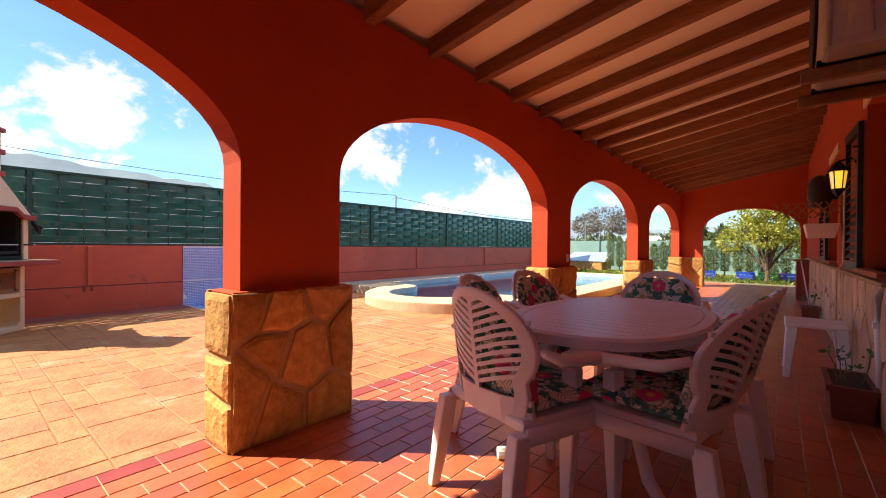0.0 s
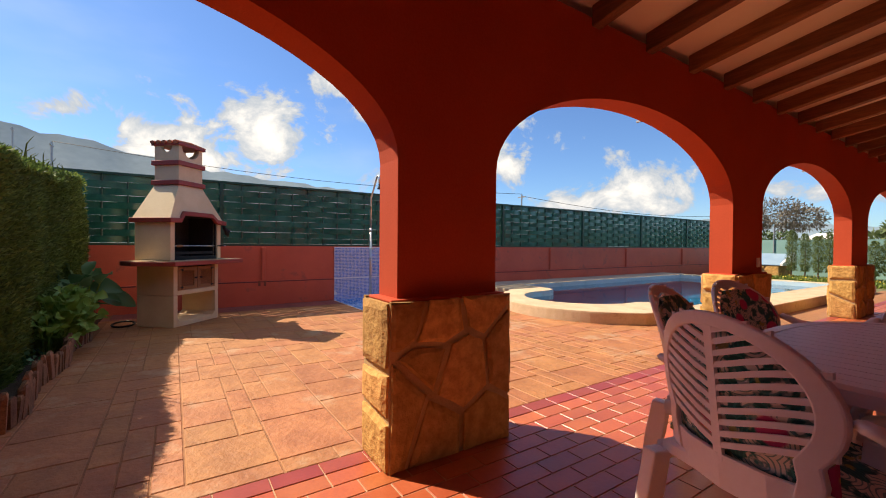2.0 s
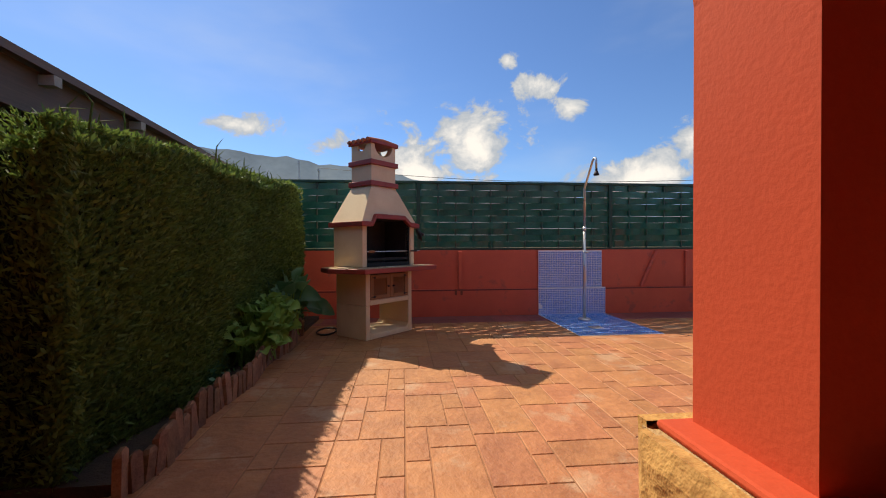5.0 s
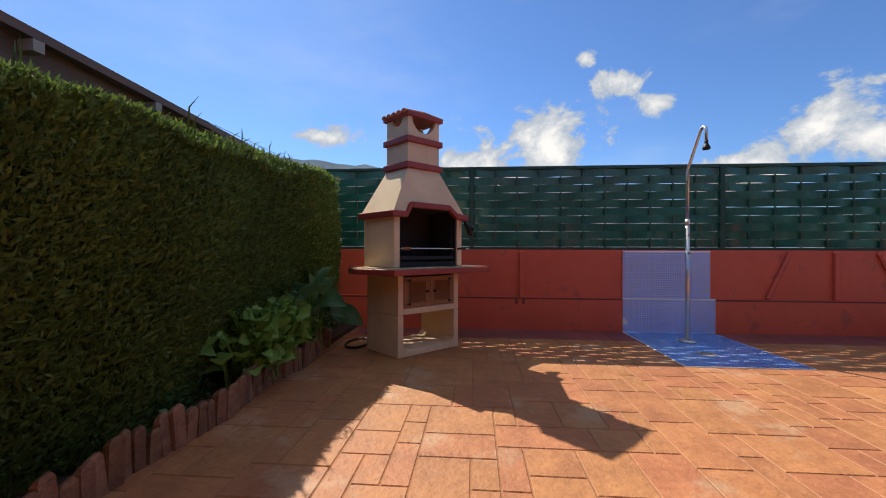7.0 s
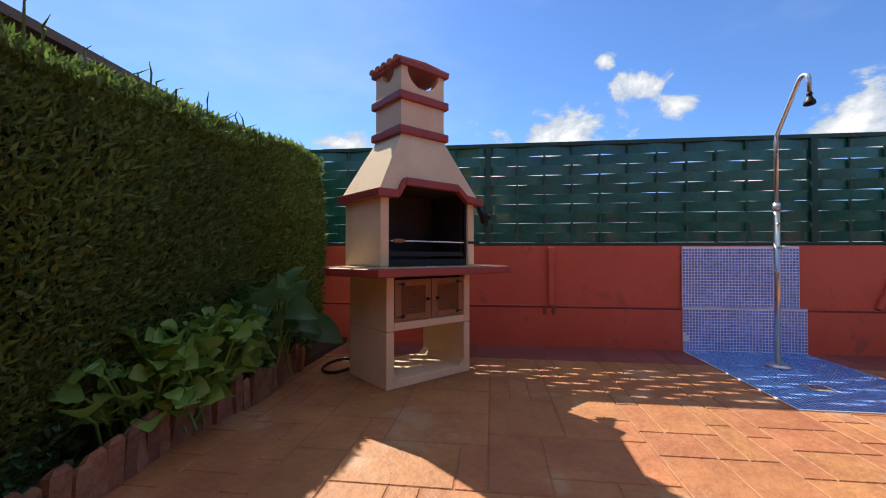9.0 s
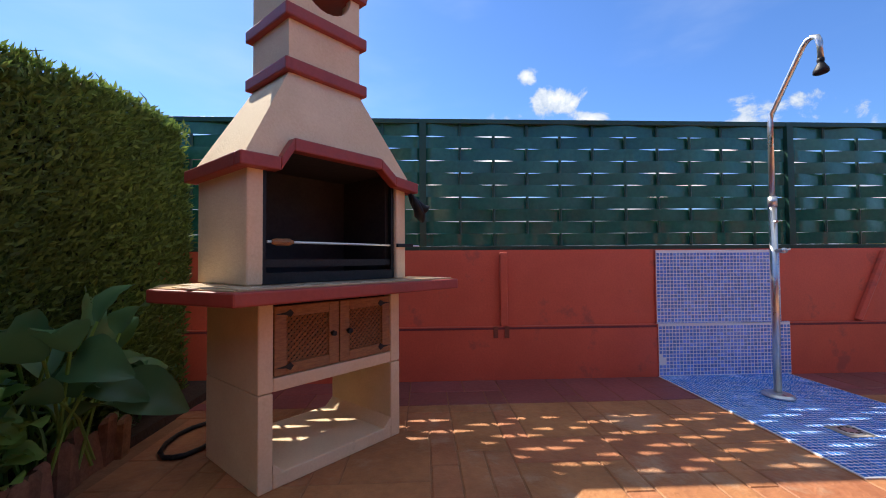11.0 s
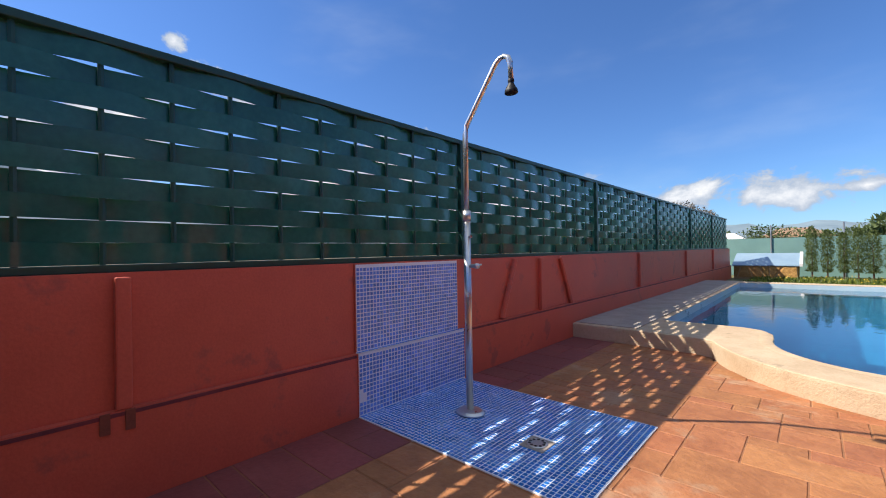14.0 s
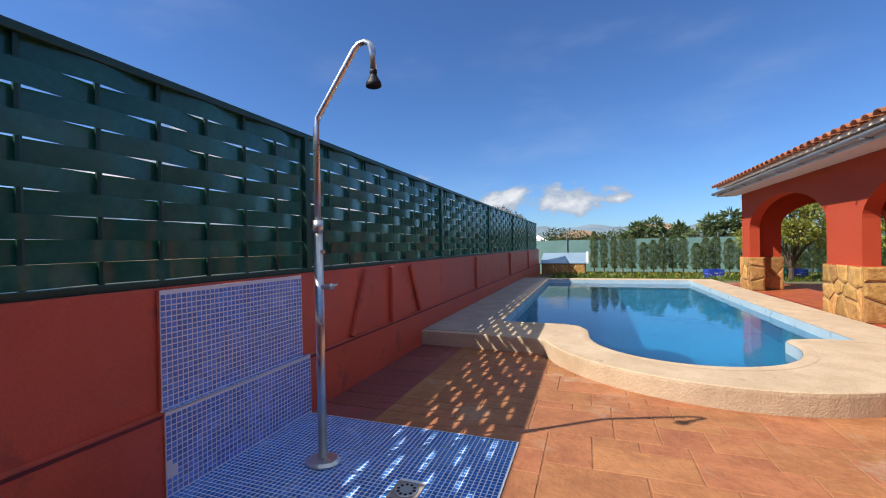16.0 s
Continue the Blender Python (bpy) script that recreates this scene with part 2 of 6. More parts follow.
GRASS = leaf("garden_weed_leaf", (0.22, 0.28, 0.04), (0.05, 0.09, 0.02), 0.3)
TWIG = leaf("bare_twigs", (0.24, 0.20, 0.15), (0.13, 0.10, 0.08), 0.1)
FAR_GREEN = leaf("distant_foliage", (0.13, 0.18, 0.05), (0.04, 0.07, 0.025), 0.2)


def floral():
    m = bpy.data.materials.new("tropical_flower_fabric")
    m.use_nodes = True
    n = Nodes(m.node_tree)
    b = n.t.nodes["Principled BSDF"]
    p = n.t.nodes.new("ShaderNodeNewGeometry").outputs["Position"]
    wob = n.noise(p, 9, 3, 0.5)
    lines = n.math("SINE", n.math("ADD", n.math("MULTIPLY", n.voronoi(p, 10), 60.0), n.math("MULTIPLY", wob, 14.0)))
    c = n.mix(n.ramp(n.noise(p, 19, 3, 0.5), 0.46, 0.54), (0.74, 0.64, 0.50), (0.03, 0.13, 0.10))
    c = n.mix(n.math("MULTIPLY", n.ramp(lines, 0.3, 0.8), 0.75), c, (0.05, 0.22, 0.17))
    c = n.mix(n.math("MULTIPLY", n.ramp(n.noise(p, 21, 3, 0.5), 0.60, 0.66), 0.9), c, (0.45, 0.38, 0.10))
    cell = n.voronoi(n.stretch(p, 1, 1, 1), 7.0, "F1")
    c = n.mix(n.ramp(n.math("ADD", cell, n.math("MULTIPLY", wob, 0.25)), 0.47, 0.41), c, (0.68, 0.07, 0.18))
    c = n.mix(n.ramp(n.math("ADD", cell, n.math("MULTIPLY", wob, 0.25)), 0.24, 0.2), c, (0.75, 0.45, 0.12))
    n.put(b.inputs["Base Color"], c)
    b.inputs["Roughness"].default_value = 0.85
    k = n.t.nodes.new("ShaderNodeBump")
    k.inputs["Strength"].default_value, k.inputs["Distance"].default_value = 0.35, 0.01
    n.put(k.inputs["Height"], n.math("ADD", n.noise(p, 12, 3), n.math("MULTIPLY", n.noise(p, 300, 1), 0.2)))
    n.put(b.inputs["Normal"], k.outputs[0])
    return m


FLORAL = floral()


def mosaic_material(name, light, dark):
    m = material(name, light, dark, 2.2, 0.25, 0.03, 20, each=0.22)
    return m


MOSAIC = mosaic_material("blue_glass_mosaic", (0.19, 0.37, 0.84), (0.09, 0.23, 0.68))
MOSAIC_FLOOR = mosaic_material("deep_blue_glass_mosaic", (0.045, 0.25, 0.70), (0.025, 0.15, 0.55))
MOSAIC_GROUT = material("white_mosaic_grout", (0.88, 0.90, 0.94), (0.80, 0.83, 0.89), 3, 0.8, 0.1, 60)


def glass(name, colour, rough, ior=1.33, waves=0.0, alpha=1.0):
    m = bpy.data.materials.new(name)
    m.use_nodes = True
    n = Nodes(m.node_tree)
    b = n.t.nodes["Principled BSDF"]
    b.inputs["Base Color"].default_value = (*colour, 1)
    b.inputs["Roughness"].default_value = rough
    b.inputs["IOR"].default_value = ior
    b.inputs["Transmission Weight"].default_value = alpha
    if waves:
        p = n.t.nodes.new("ShaderNodeNewGeometry").outputs["Position"]
        k = n.t.nodes.new("ShaderNodeBump")
        k.inputs["Strength"].default_value, k.inputs["Distance"].default_value = waves, 0.02
        n.put(k.inputs["Height"], n.noise(n.stretch(p, 2.2, 1.2, 1), 2.4, 4, 0.5, 0.6))
        n.put(b.inputs["Normal"], k.outputs[0])
    return m


WATER = glass("pool_water", (0.70, 0.95, 0.97), 0.0, 1.33, 0.12)
AMBER = glass("amber_lamp_glass", (0.9, 0.6, 0.15), 0.3, 1.45)
AMBER.node_tree.nodes["Principled BSDF"].inputs["Emission Color"].default_value = (1.0, 0.55, 0.08, 1)
AMBER.node_tree.nodes["Principled BSDF"].inputs["Emission Strength"].default_value = 0.25
FAR_ROOF = material("weathered_roof_tile", (0.40, 0.26, 0.17), (0.30, 0.18, 0.11), 2, 0.9, 0.4, 8)
PANEL_GLASS = material("pale_blue_solar_sheet", (0.32, 0.43, 0.52), (0.25, 0.36, 0.46), 1.5, 0.2, 0.05, 40)
DARK_GLASS = material("dark_window_glass", (0.03, 0.035, 0.04), (0.02, 0.022, 0.025), 3, 0.08, 0, 40)


# ---- geometry helpers ----
class Shape:
    """Collects vertices and faces for one mesh."""

    def __init__(self):
        self.v, self.f = [], []

    def add(self, verts, faces):
        n = len(self.v)
        self.v += [tuple(p) for p in verts]
        self.f += [tuple(n + k for k in q) for q in faces]
        return self

    def box(self, x0, x1, y0, y1, z0, z1):
        return self.add([(x, y, z) for z in (z0, z1) for y in (y0, y1) for x in (x0, x1)],
                        ((0, 2, 3, 1), (4, 5, 7, 6), (0, 1, 5, 4), (2, 6, 7, 3), (0, 4, 6, 2), (1, 3, 7, 5)))

    def hexa(self, bottom, top):
        return self.add(list(bottom) + list(top), ((3, 2, 1, 0), (4, 5, 6, 7), (0, 1, 5, 4), (1, 2, 6, 5), (2, 3, 7, 6), (3, 0, 4, 7)))

    def prism(self, pts, z0, z1):
        k = len(pts)
        faces = [tuple(range(k - 1, -1, -1)), tuple(range(k, 2 * k))] + [(i, (i + 1) % k, k + (i + 1) % k, k + i) for i in range(k)]
        return self.add([(x, y, z0) for x, y in pts] + [(x, y, z1) for x, y in pts], faces)

    def loft(self, rings, caps=True, closed=True):
        k = len(rings[0])
        n = len(self.v)
        for r in rings:
            self.v += [tuple(p) for p in r]
        m = k if closed else k - 1
        for a in range(len(rings) - 1):
            self.f += [(n + a * k + i, n + a * k + (i + 1) % k, n + (a + 1) * k + (i + 1) % k, n + (a + 1) * k + i) for i in range(m)]
        if caps:
            self.f += [tuple(n + i for i in range(k - 1, -1, -1)), tuple(n + (len(rings) - 1) * k + i for i in range(k))]
        return self

    def tube(self, path, radius, sides=8, flat=1.0, caps=True):
        """A tube along a path; radius a number or one for each point; flat squeezes it along its upright side."""
        path = [Vector(p) for p in path]
        rings = []
        for i, p in enumerate(path):
            t = (path[min(i + 1, len(path) - 1)] - path[max(i - 1, 0)]).normalized()
            side = t.cross(Vector((0, 0, 1)))
            side = side.normalized() if side.length > 0.05 else Vector((1, 0, 0))
            up = side.cross(t).normalized()
            r = radius[i] if isinstance(radius, (list, tuple)) else radius
            rings.append([p + side * r * math.cos(2 * math.pi * k / sides) + up * r * flat * math.sin(2 * math.pi * k / sides) for k in range(sides)])
        return self.loft(rings, caps)

    def lathe(self, profile, cx=0.0, cy=0.0, sides=16):
        return self.loft([[(cx + r * math.cos(2 * math.pi * k / sides), cy + r * math.sin(2 * math.pi * k / sides), z) for k in range(sides)] for r, z in profile])

    def mesh(self, name, mat, smooth=False, weld=False):
        me = bpy.data.meshes.new(name)
        me.from_pydata(self.v, [], self.f)
        if weld:
            bm = bmesh.new()
            bm.from_mesh(me)
            bmesh.ops.remove_doubles(bm, verts=bm.verts, dist=0.0004)
            bm.to_mesh(me)
            bm.free()
        me.materials.append(mat)
        if smooth:
            me.polygons.foreach_set("use_smooth", [True] * len(me.polygons))
        me.update()
        return me


def part(name, shape, mat, parent=None, label="", bevel=0.0, smooth=False, m=None):
    """Links a shape as one mesh object, under a thing or a part if given."""
    ob = new(name, shape if isinstance(shape, bpy.types.Mesh) else shape.mesh(name, mat, smooth))
    if parent is not None:
        ob.parent = parent
    if m is not None:
        ob.matrix_basis = m
    if label:
        ob["label"] = label
    if bevel:
        b = ob.modifiers.new("bevel", "BEVEL")
        b.width, b.segments, b.limit_method = bevel, 2, "ANGLE"
    return ob


def thing(name, label, category, m=None, group="", kind=""):
    ob = new(name)
    ob.empty_display_size = 0.05
    if m is not None:
        ob.matrix_basis = m
    return tagged(ob, label, category, group, kind)


def structure(name, shape, mat, label="", bevel=0.0, category=""):
    return tagged(part(name, shape, mat, bevel=bevel), label, category, kind="structure")


def clip(poly, px, py, nx, ny):
    """The part of a flat polygon that lies on the inner side of a line."""
    out = []
    for k, (x, y) in enumerate(poly):
        u, v = poly[k - 1]
        a, b = (u - px) * nx + (v - py) * ny, (x - px) * nx + (y - py) * ny
        if (a < 0) != (b < 0):
            s = a / (a - b)
            out.append((u + (x - u) * s, v + (y - v) * s))
        if b < 0:
            out.append((x, y))
    return out


def crazy(width, height, size, gap, seed):
    """Irregular stones that fill a rectangle, as flat polygons with mortar gaps between them."""
    rng = random.Random(seed)
    nx, ny = max(1, round(width / size)), max(1, round(height / size))
    seeds = [((i + 0.5 + rng.uniform(-0.38, 0.38) + (0.25 if j % 2 else -0.25) * (nx > 1)) * width / nx, (j + 0.5 + rng.uniform(-0.36, 0.36)) * height / ny) for i in range(nx) for j in range(ny)]
    grow = [rng.uniform(-0.16, 0.16) * size for _ in seeds]
    cells = []
    for a, (x, y) in enumerate(seeds):
        poly = [(0, 0), (width, 0), (width, height), (0, height)]
        for b, (u, v) in enumerate(seeds):
            d = math.hypot(u - x, v - y)
            if a != b and d < 3 * size and poly:
                nx_, ny_ = (u - x) / d, (v - y) / d
                k = max(-0.3 * d, min(0.3 * d, (grow[a] - grow[b]))) - gap / 2
                poly = clip(poly, (x + u) / 2 + nx_ * k, (y + v) / 2 + ny_ * k, nx_, ny_)
        if len(poly) > 2:
            cells.append(poly)
    return cells


def stone_piece(poly, depth, rng):
    """A stone with a chamfered, uneven face; u, v in the wall's plane, w out of it."""
    cx, cy = sum(p[0] for p in poly) / len(poly), sum(p[1] for p in poly) / len(poly)
    fine = []
    for k, p in enumerate(poly):
        q = poly[(k + 1) % len(poly)]
        for s in (0.0, 0.5):
            x, y = p[0] + (q[0] - p[0]) * s, p[1] + (q[1] - p[1]) * s
            pull = rng.uniform(0.0, 0.09)
            fine.append((x + (cx - x) * pull, y + (cy - y) * pull))
    k = len(fine)
    base = [(x, y, -0.01) for x, y in fine]
    rim = [(x, y, depth * rng.uniform(0.35, 0.7)) for x, y in fine]
    face = [(x + (cx - x) * 0.22, y + (cy - y) * 0.22, depth * rng.uniform(0.8, 1.15)) for x, y in fine]
    s = Shape()
    s.loft([base, rim, face], caps=False)
    n = len(s.v)
    s.v.append((cx, cy, depth * rng.uniform(0.9, 1.15)))
    s.f += [(n - k + i, n - k + (i + 1) % k, n) for i in range(k)]
    return s


def clad(parent, mat, m, width, height, size, gap, depth, seed, name="stone"):
    """Lays crazy stones on a plane given by the pose m (x along, y up, z out)."""
    rng = random.Random(seed)
    for poly in crazy(width, height, size, gap, seed):
        s = stone_piece(poly, depth, rng)
        s.v = [tuple(m @ Vector(p)) for p in s.v]
        part(name, s, mat, parent)


def upright(x, y, z, facing):
    """The pose of an upright plane at a place; facing: degrees of the way that it faces, anticlockwise from x."""
    a = radians(facing)
    out = Vector((math.cos(a), math.sin(a), 0))
    along = Vector((0, 0, 1)).cross(out)
    m = Matrix((along, Vector((0, 0, 1)), out)).transposed().to_4x4()
    return Matrix.Translation((x, y, z)) @ m


def ashlar(nx, ny, seed, sizes):
    """Fills a grid of cells with rectangles of mixed sizes; gives their corners in cells."""
    rng = random.Random(seed)
    used = np.zeros((nx, ny), bool)
    out = []
    for i in range(nx):
        for j in range(ny):
            if used[i, j]:
                continue
            some = list(sizes)
            rng.shuffle(some)
            for w, h in some + [(1, 1)]:
                if i + w <= nx and j + h <= ny and not used[i:i + w, j:j + h].any():
                    used[i:i + w, j:j + h] = True
                    out.append((i, j, i + w, j + h))
                    break
    return out


def slab_mesh(w, h, t, chamfer):
    c = chamfer
    return Shape().loft([[(0, 0, 0), (w, 0, 0), (w, h, 0), (0, h, 0)], [(0, 0, t - c), (w, 0, t - c), (w, h, t - c), (0, h, t - c)],
                         [(c, c, t), (w - c, c, t), (w - c, h - c, t), (c, h - c, t)]])


def pave(parent, name, mat, rects, z, t, gap, chamfer, near, many):
    """Lays slabs given as (x0, y0, x1, y1): those picked by near as parts of their own, at most 300, the rest in one mesh."""
    shared, rest, single = {}, Shape(), 0
    for x0, y0, x1, y1 in sorted(rects, key=lambda r: near((r[0] + r[2]) / 2, (r[1] + r[3]) / 2)):
        w, h = round(x1 - x0 - gap, 4), round(y1 - y0 - gap, 4)
        if w < 0.01 or h < 0.01:
            continue
        if single < many:
            if (w, h) not in shared:
                shared[w, h] = slab_mesh(w, h, t, chamfer).mesh(name, mat)
            part(name, shared[w, h], mat, parent, m=pose(x0 + gap / 2, y0 + gap / 2, z))
            single += 1
        else:
            s = slab_mesh(w, h, t, chamfer)
            rest.add([(a + x0 + gap / 2, b + y0 + gap / 2, c + z) for a, b, c in s.v], s.f)
    if rest.v:
        tagged(part(name + "s", rest, mat, parent), kind="stuff")


def leaves(count, place, size, rng, long=1.8, droop=0.3):
    """Small pointed leaves; place(rng) gives a point and the way out of the crown."""
    v, f = [], []
    for _ in range(count):
        p, out = place(rng)
        d = Vector((out[0] + rng.gauss(0, 0.55), out[1] + rng.gauss(0, 0.55), out[2] + rng.gauss(0, 0.55) - droop * rng.random()))
        d = d.normalized() if d.length > 0.01 else Vector((0, 0, 1))
        side = d.cross(Vector((rng.gauss(0, 1), rng.gauss(0, 1), rng.gauss(0, 1))))
        side = side.normalized() if side.length > 0.01 else Vector((1, 0, 0))
        s = size * rng.uniform(0.6, 1.4)
        p = Vector(p)
        n = len(v)
        v += [tuple(p), tuple(p + d * s * long * 0.45 + side * s * 0.5), tuple(p + d * s * long), tuple(p + d * s * long * 0.45 - side * s * 0.5)]
        f.append((n, n + 1, n + 2, n + 3))
    s = Shape()
    s.v, s.f = v, f
    return s


# ---- the large structure ----
WALL_X, DECK_EDGE = -8.17, -2.45
s = Shape()
for x0, x1, y0, y1 in ((-1500, -8.6, -1500, 1500), (0.58, 1500, -1500, 1500), (-8.6, 0.58, -1500, -5.0), (-8.6, 0.58, 14.6, 1500)):
    s.add([(x0, y0, -0.05), (x1, y0, -0.05), (x1, y1, -0.05), (x0, y1, -0.05)], ((0, 1, 2, 3),))
structure("ground", s, EARTH, "dry grassy ground that runs to the horizon")
floor_base = structure("floor", Shape().box(DECK_EDGE, 0.58, -5.0, 14.6, -0.3, -0.004), GROUT, "glazed terracotta tiles laid in running bond with pale grout")
deck = structure("pavement", Shape().box(-8.6, DECK_EDGE, -5.0, 5.0, -0.3, -0.0045).box(-8.6, -6.6, 5.0, 5.35, -0.3, -0.0045).box(-3.6, DECK_EDGE, 5.0, 6.1, -0.3, -0.0045).box(-2.97, DECK_EDGE, 6.1, 14.6, -0.3, -0.0045),
                 SLAB_JOINT, "stamped concrete paving with an ashlar pattern in warm orange")

# arcade along the terrace
PIERS = [(-3.35, -2.72), (0.335, 0.963), (4.015, 4.73), (8.14, 9.07), (12.5, 13.0)]
SPRING, RISE, TOP, X_OUT, X_IN = 1.50, 0.66, 2.64, -2.445, -2.237
s = Shape()
for a, b in PIERS:
    s.box(X_OUT, X_IN, a, b, 0.78, TOP)
for (_, y0), (y1, _) in zip(PIERS, PIERS[1:]):
    n, c, h = 32, (y0 + y1) / 2, (y1 - y0) / 2
    bow = [(c - h * math.cos(math.pi * k / n), SPRING + RISE * math.sin(math.pi * k / n)) for k in range(n + 1)]
    for (ya, za), (yb, zb) in zip(bow, bow[1:]):
        s.add([(x, y, z) for x in (X_OUT, X_IN) for y, z in ((ya, za), (yb, zb), (yb, TOP), (ya, TOP))],
              ((0, 3, 2, 1), (4, 5, 6, 7), (0, 1, 5, 4), (3, 7, 6, 2)))
structure("wall_arcade", s.mesh("wall_arcade", RED, weld=True), RED, "deep terracotta red arcade wall with round arches on stone bases")
for k, (a, b) in enumerate(PIERS):
    base = thing("pier_base", "ochre rubble stone base of an arcade pier with a red ledge", "pier", kind="structure")
    x0, x1, y0, y1, z1 = X_OUT - 0.03, X_IN + 0.065, a - 0.07, b + 0.045, 0.80
    part("core", Shape().box(x0, x1, y0, y1, -0.02, z1), MORTAR, base)
    part("ledge", Shape().box(x0 + 0.012, x1 - 0.02, y0 + 0.015, y1 - 0.012, z1, z1 + 0.016), RED, base, "red painted ledge", bevel=0.007)
    for q, (px, py, face, wide) in enumerate(((x1, y0, 0, y1 - y0), (x0, y1, 180, y1 - y0), (x0, y0, 270, x1 - x0), (x1, y1, 90, x1 - x0))):
        clad(base, STONE, upright(px, py, 0, face), wide, z1 + 0.012, 0.25, 0.024, 0.026, 31 * k + q + 5)

# house wall, end wall and roof over the terrace
HOUSE_X, WINDOWS = 0.475, ((3.0, 3.95), (6.0, 6.9))
s = Shape().box(HOUSE_X, 0.86, -5.0, 3.0, 0, 3.4).box(HOUSE_X, 0.86, 3.95, 6.0, 0, 3.4).box(HOUSE_X, 0.86, 6.9, 13.0, 0, 3.4)
for y0, y1 in WINDOWS:
    s.box(HOUSE_X, 0.86, y0, y1, 0, 0.92).box(HOUSE_X, 0.86, y0, y1, 2.2, 3.4)
house = structure("wall_house", s, RED, "terracotta red house wall with shuttered windows")
dado = structure("wall_dado", Shape().box(0.44, HOUSE_X, -5.0, 12.2, 0, 0.84), MORTAR, "pale stone cladding along the foot of the house wall")
clad(dado, DADO, upright(0.44, 1.5, 0, 180) @ Matrix.Translation((-10.7, 0, 0)), 10.7, 0.84, 0.34, 0.018, 0.014, 77)
structure("window_sill_band", Shape().box(0.42, HOUSE_X, 2.9, 12.2, 0.84, 0.865), MORTAR, bevel=0.008)
E_Y0, E_Y1, A0, A1, ES, ER = 12.75, 13.0, -1.72, 0.36, 1.55, 0.58


def roof_z(x):
    return 2.70 + (x + 2.237) * 0.19


def gable(x0, x1, z0):
    """A block of the end wall from z0 up to the sloping ceiling."""
    return s.hexa([(x0, E_Y0, z0), (x1, E_Y0, z0), (x1, E_Y1, z0), (x0, E_Y1, z0)], [(x0, E_Y0, roof_z(x0) + 0.03), (x1, E_Y0, roof_z(x1) + 0.03), (x1, E_Y1, roof_z(x1) + 0.03), (x0, E_Y1, roof_z(x0) + 0.03)])


s = Shape()
gable(X_IN, A0, 0.78)
gable(A1, HOUSE_X, 0)
n = 28
bow = [((A0 + A1) / 2 - (A1 - A0) / 2 * math.cos(math.pi * k / n), ES + ER * math.sin(math.pi * k / n)) for k in range(n + 1)]
for (xa, za), (xb, zb) in zip(bow, bow[1:]):
    s.add([(x, y, z) for y in (E_Y0, E_Y1) for x, z in ((xa, za), (xb, zb), (xb, roof_z(xb) + 0.03), (xa, roof_z(xa) + 0.03))], ((0, 1, 2, 3), (4, 7, 6, 5), (0, 4, 5, 1), (3, 2, 6, 7)))
structure("wall_end", s.mesh("wall_end", RED, weld=True), RED, "terracotta red end wall with a broad arch to the garden")
base = thing("pier_base", "ochre rubble stone base below the end wall", "pier", kind="structure")
part("core", Shape().box(X_IN - 0.02, A0 + 0.03, E_Y0 - 0.02, E_Y1 + 0.02, -0.02, 0.80), MORTAR, base)
clad(base, STONE, upright(X_IN, E_Y0 - 0.02, 0, 270), A0 + 0.03 - X_IN, 0.81, 0.27, 0.022, 0.015, 501)
clad(base, STONE, upright(A0 + 0.03, E_Y0 - 0.02, 0, 0), 0.29, 0.81, 0.27, 0.022, 0.015, 502)
structure("end_pillar", Shape().box(0.23, 0.44, 10.6, 11.2, 0, 0.82), RED_TRIM, "low maroon wall end beside the garden arch", bevel=0.01)

s = Shape()
s.hexa([(-2.86, -3.35, roof_z(-2.86) + 0.02), (0.475, -3.35, roof_z(0.475) + 0.02), (0.475, 13.45, roof_z(0.475) + 0.02), (-2.86, 13.45, roof_z(-2.86) + 0.02)],
       [(-2.86, -3.35, roof_z(-2.86) + 0.075), (0.475, -3.35, roof_z(0.475) + 0.075), (0.475, 13.45, roof_z(0.475) + 0.075), (-2.86, 13.45, roof_z(-2.86) + 0.075)])
structure("ceiling", s, CEILING, "sloping peach plaster ceiling between dark beams")
structure("roof_fascia", Shape().box(-2.84, X_OUT, -3.35, 13.4, 2.40, 2.435).box(-2.88, -2.84, -3.35, 13.45, 2.40, 2.53), WHITE, "white boxed eaves under the roof edge")
structure("house_roof", Shape().box(HOUSE_X, 6.0, -6.0, 13.45, 3.4, 3.5), CLAY, "flat roof of the house behind the terrace")
for k in range(27):
    y = 1.85 - 0.655 * 8 + 0.655 * k
    if y > 12.7 or y < -3.3:
        continue
    b = Shape().hexa([(-2.24, y - 0.047, roof_z(-2.24) - 0.12), (0.475, y - 0.047, roof_z(0.475) - 0.12), (0.475, y + 0.047, roof_z(0.475) - 0.12), (-2.24, y + 0.047, roof_z(-2.24) - 0.12)],
                     [(-2.24, y - 0.047, roof_z(-2.24) + 0.03), (0.475, y - 0.047, roof_z(0.475) + 0.03), (0.475, y + 0.047, roof_z(0.475) + 0.03), (-2.24, y + 0.047, roof_z(-2.24) + 0.03)])
    tagged(part("ceiling_beam", b, BEAM, bevel=0.008), "dark-stained timber beam under the peach ceiling", "beam", "ceiling beams", "structure")

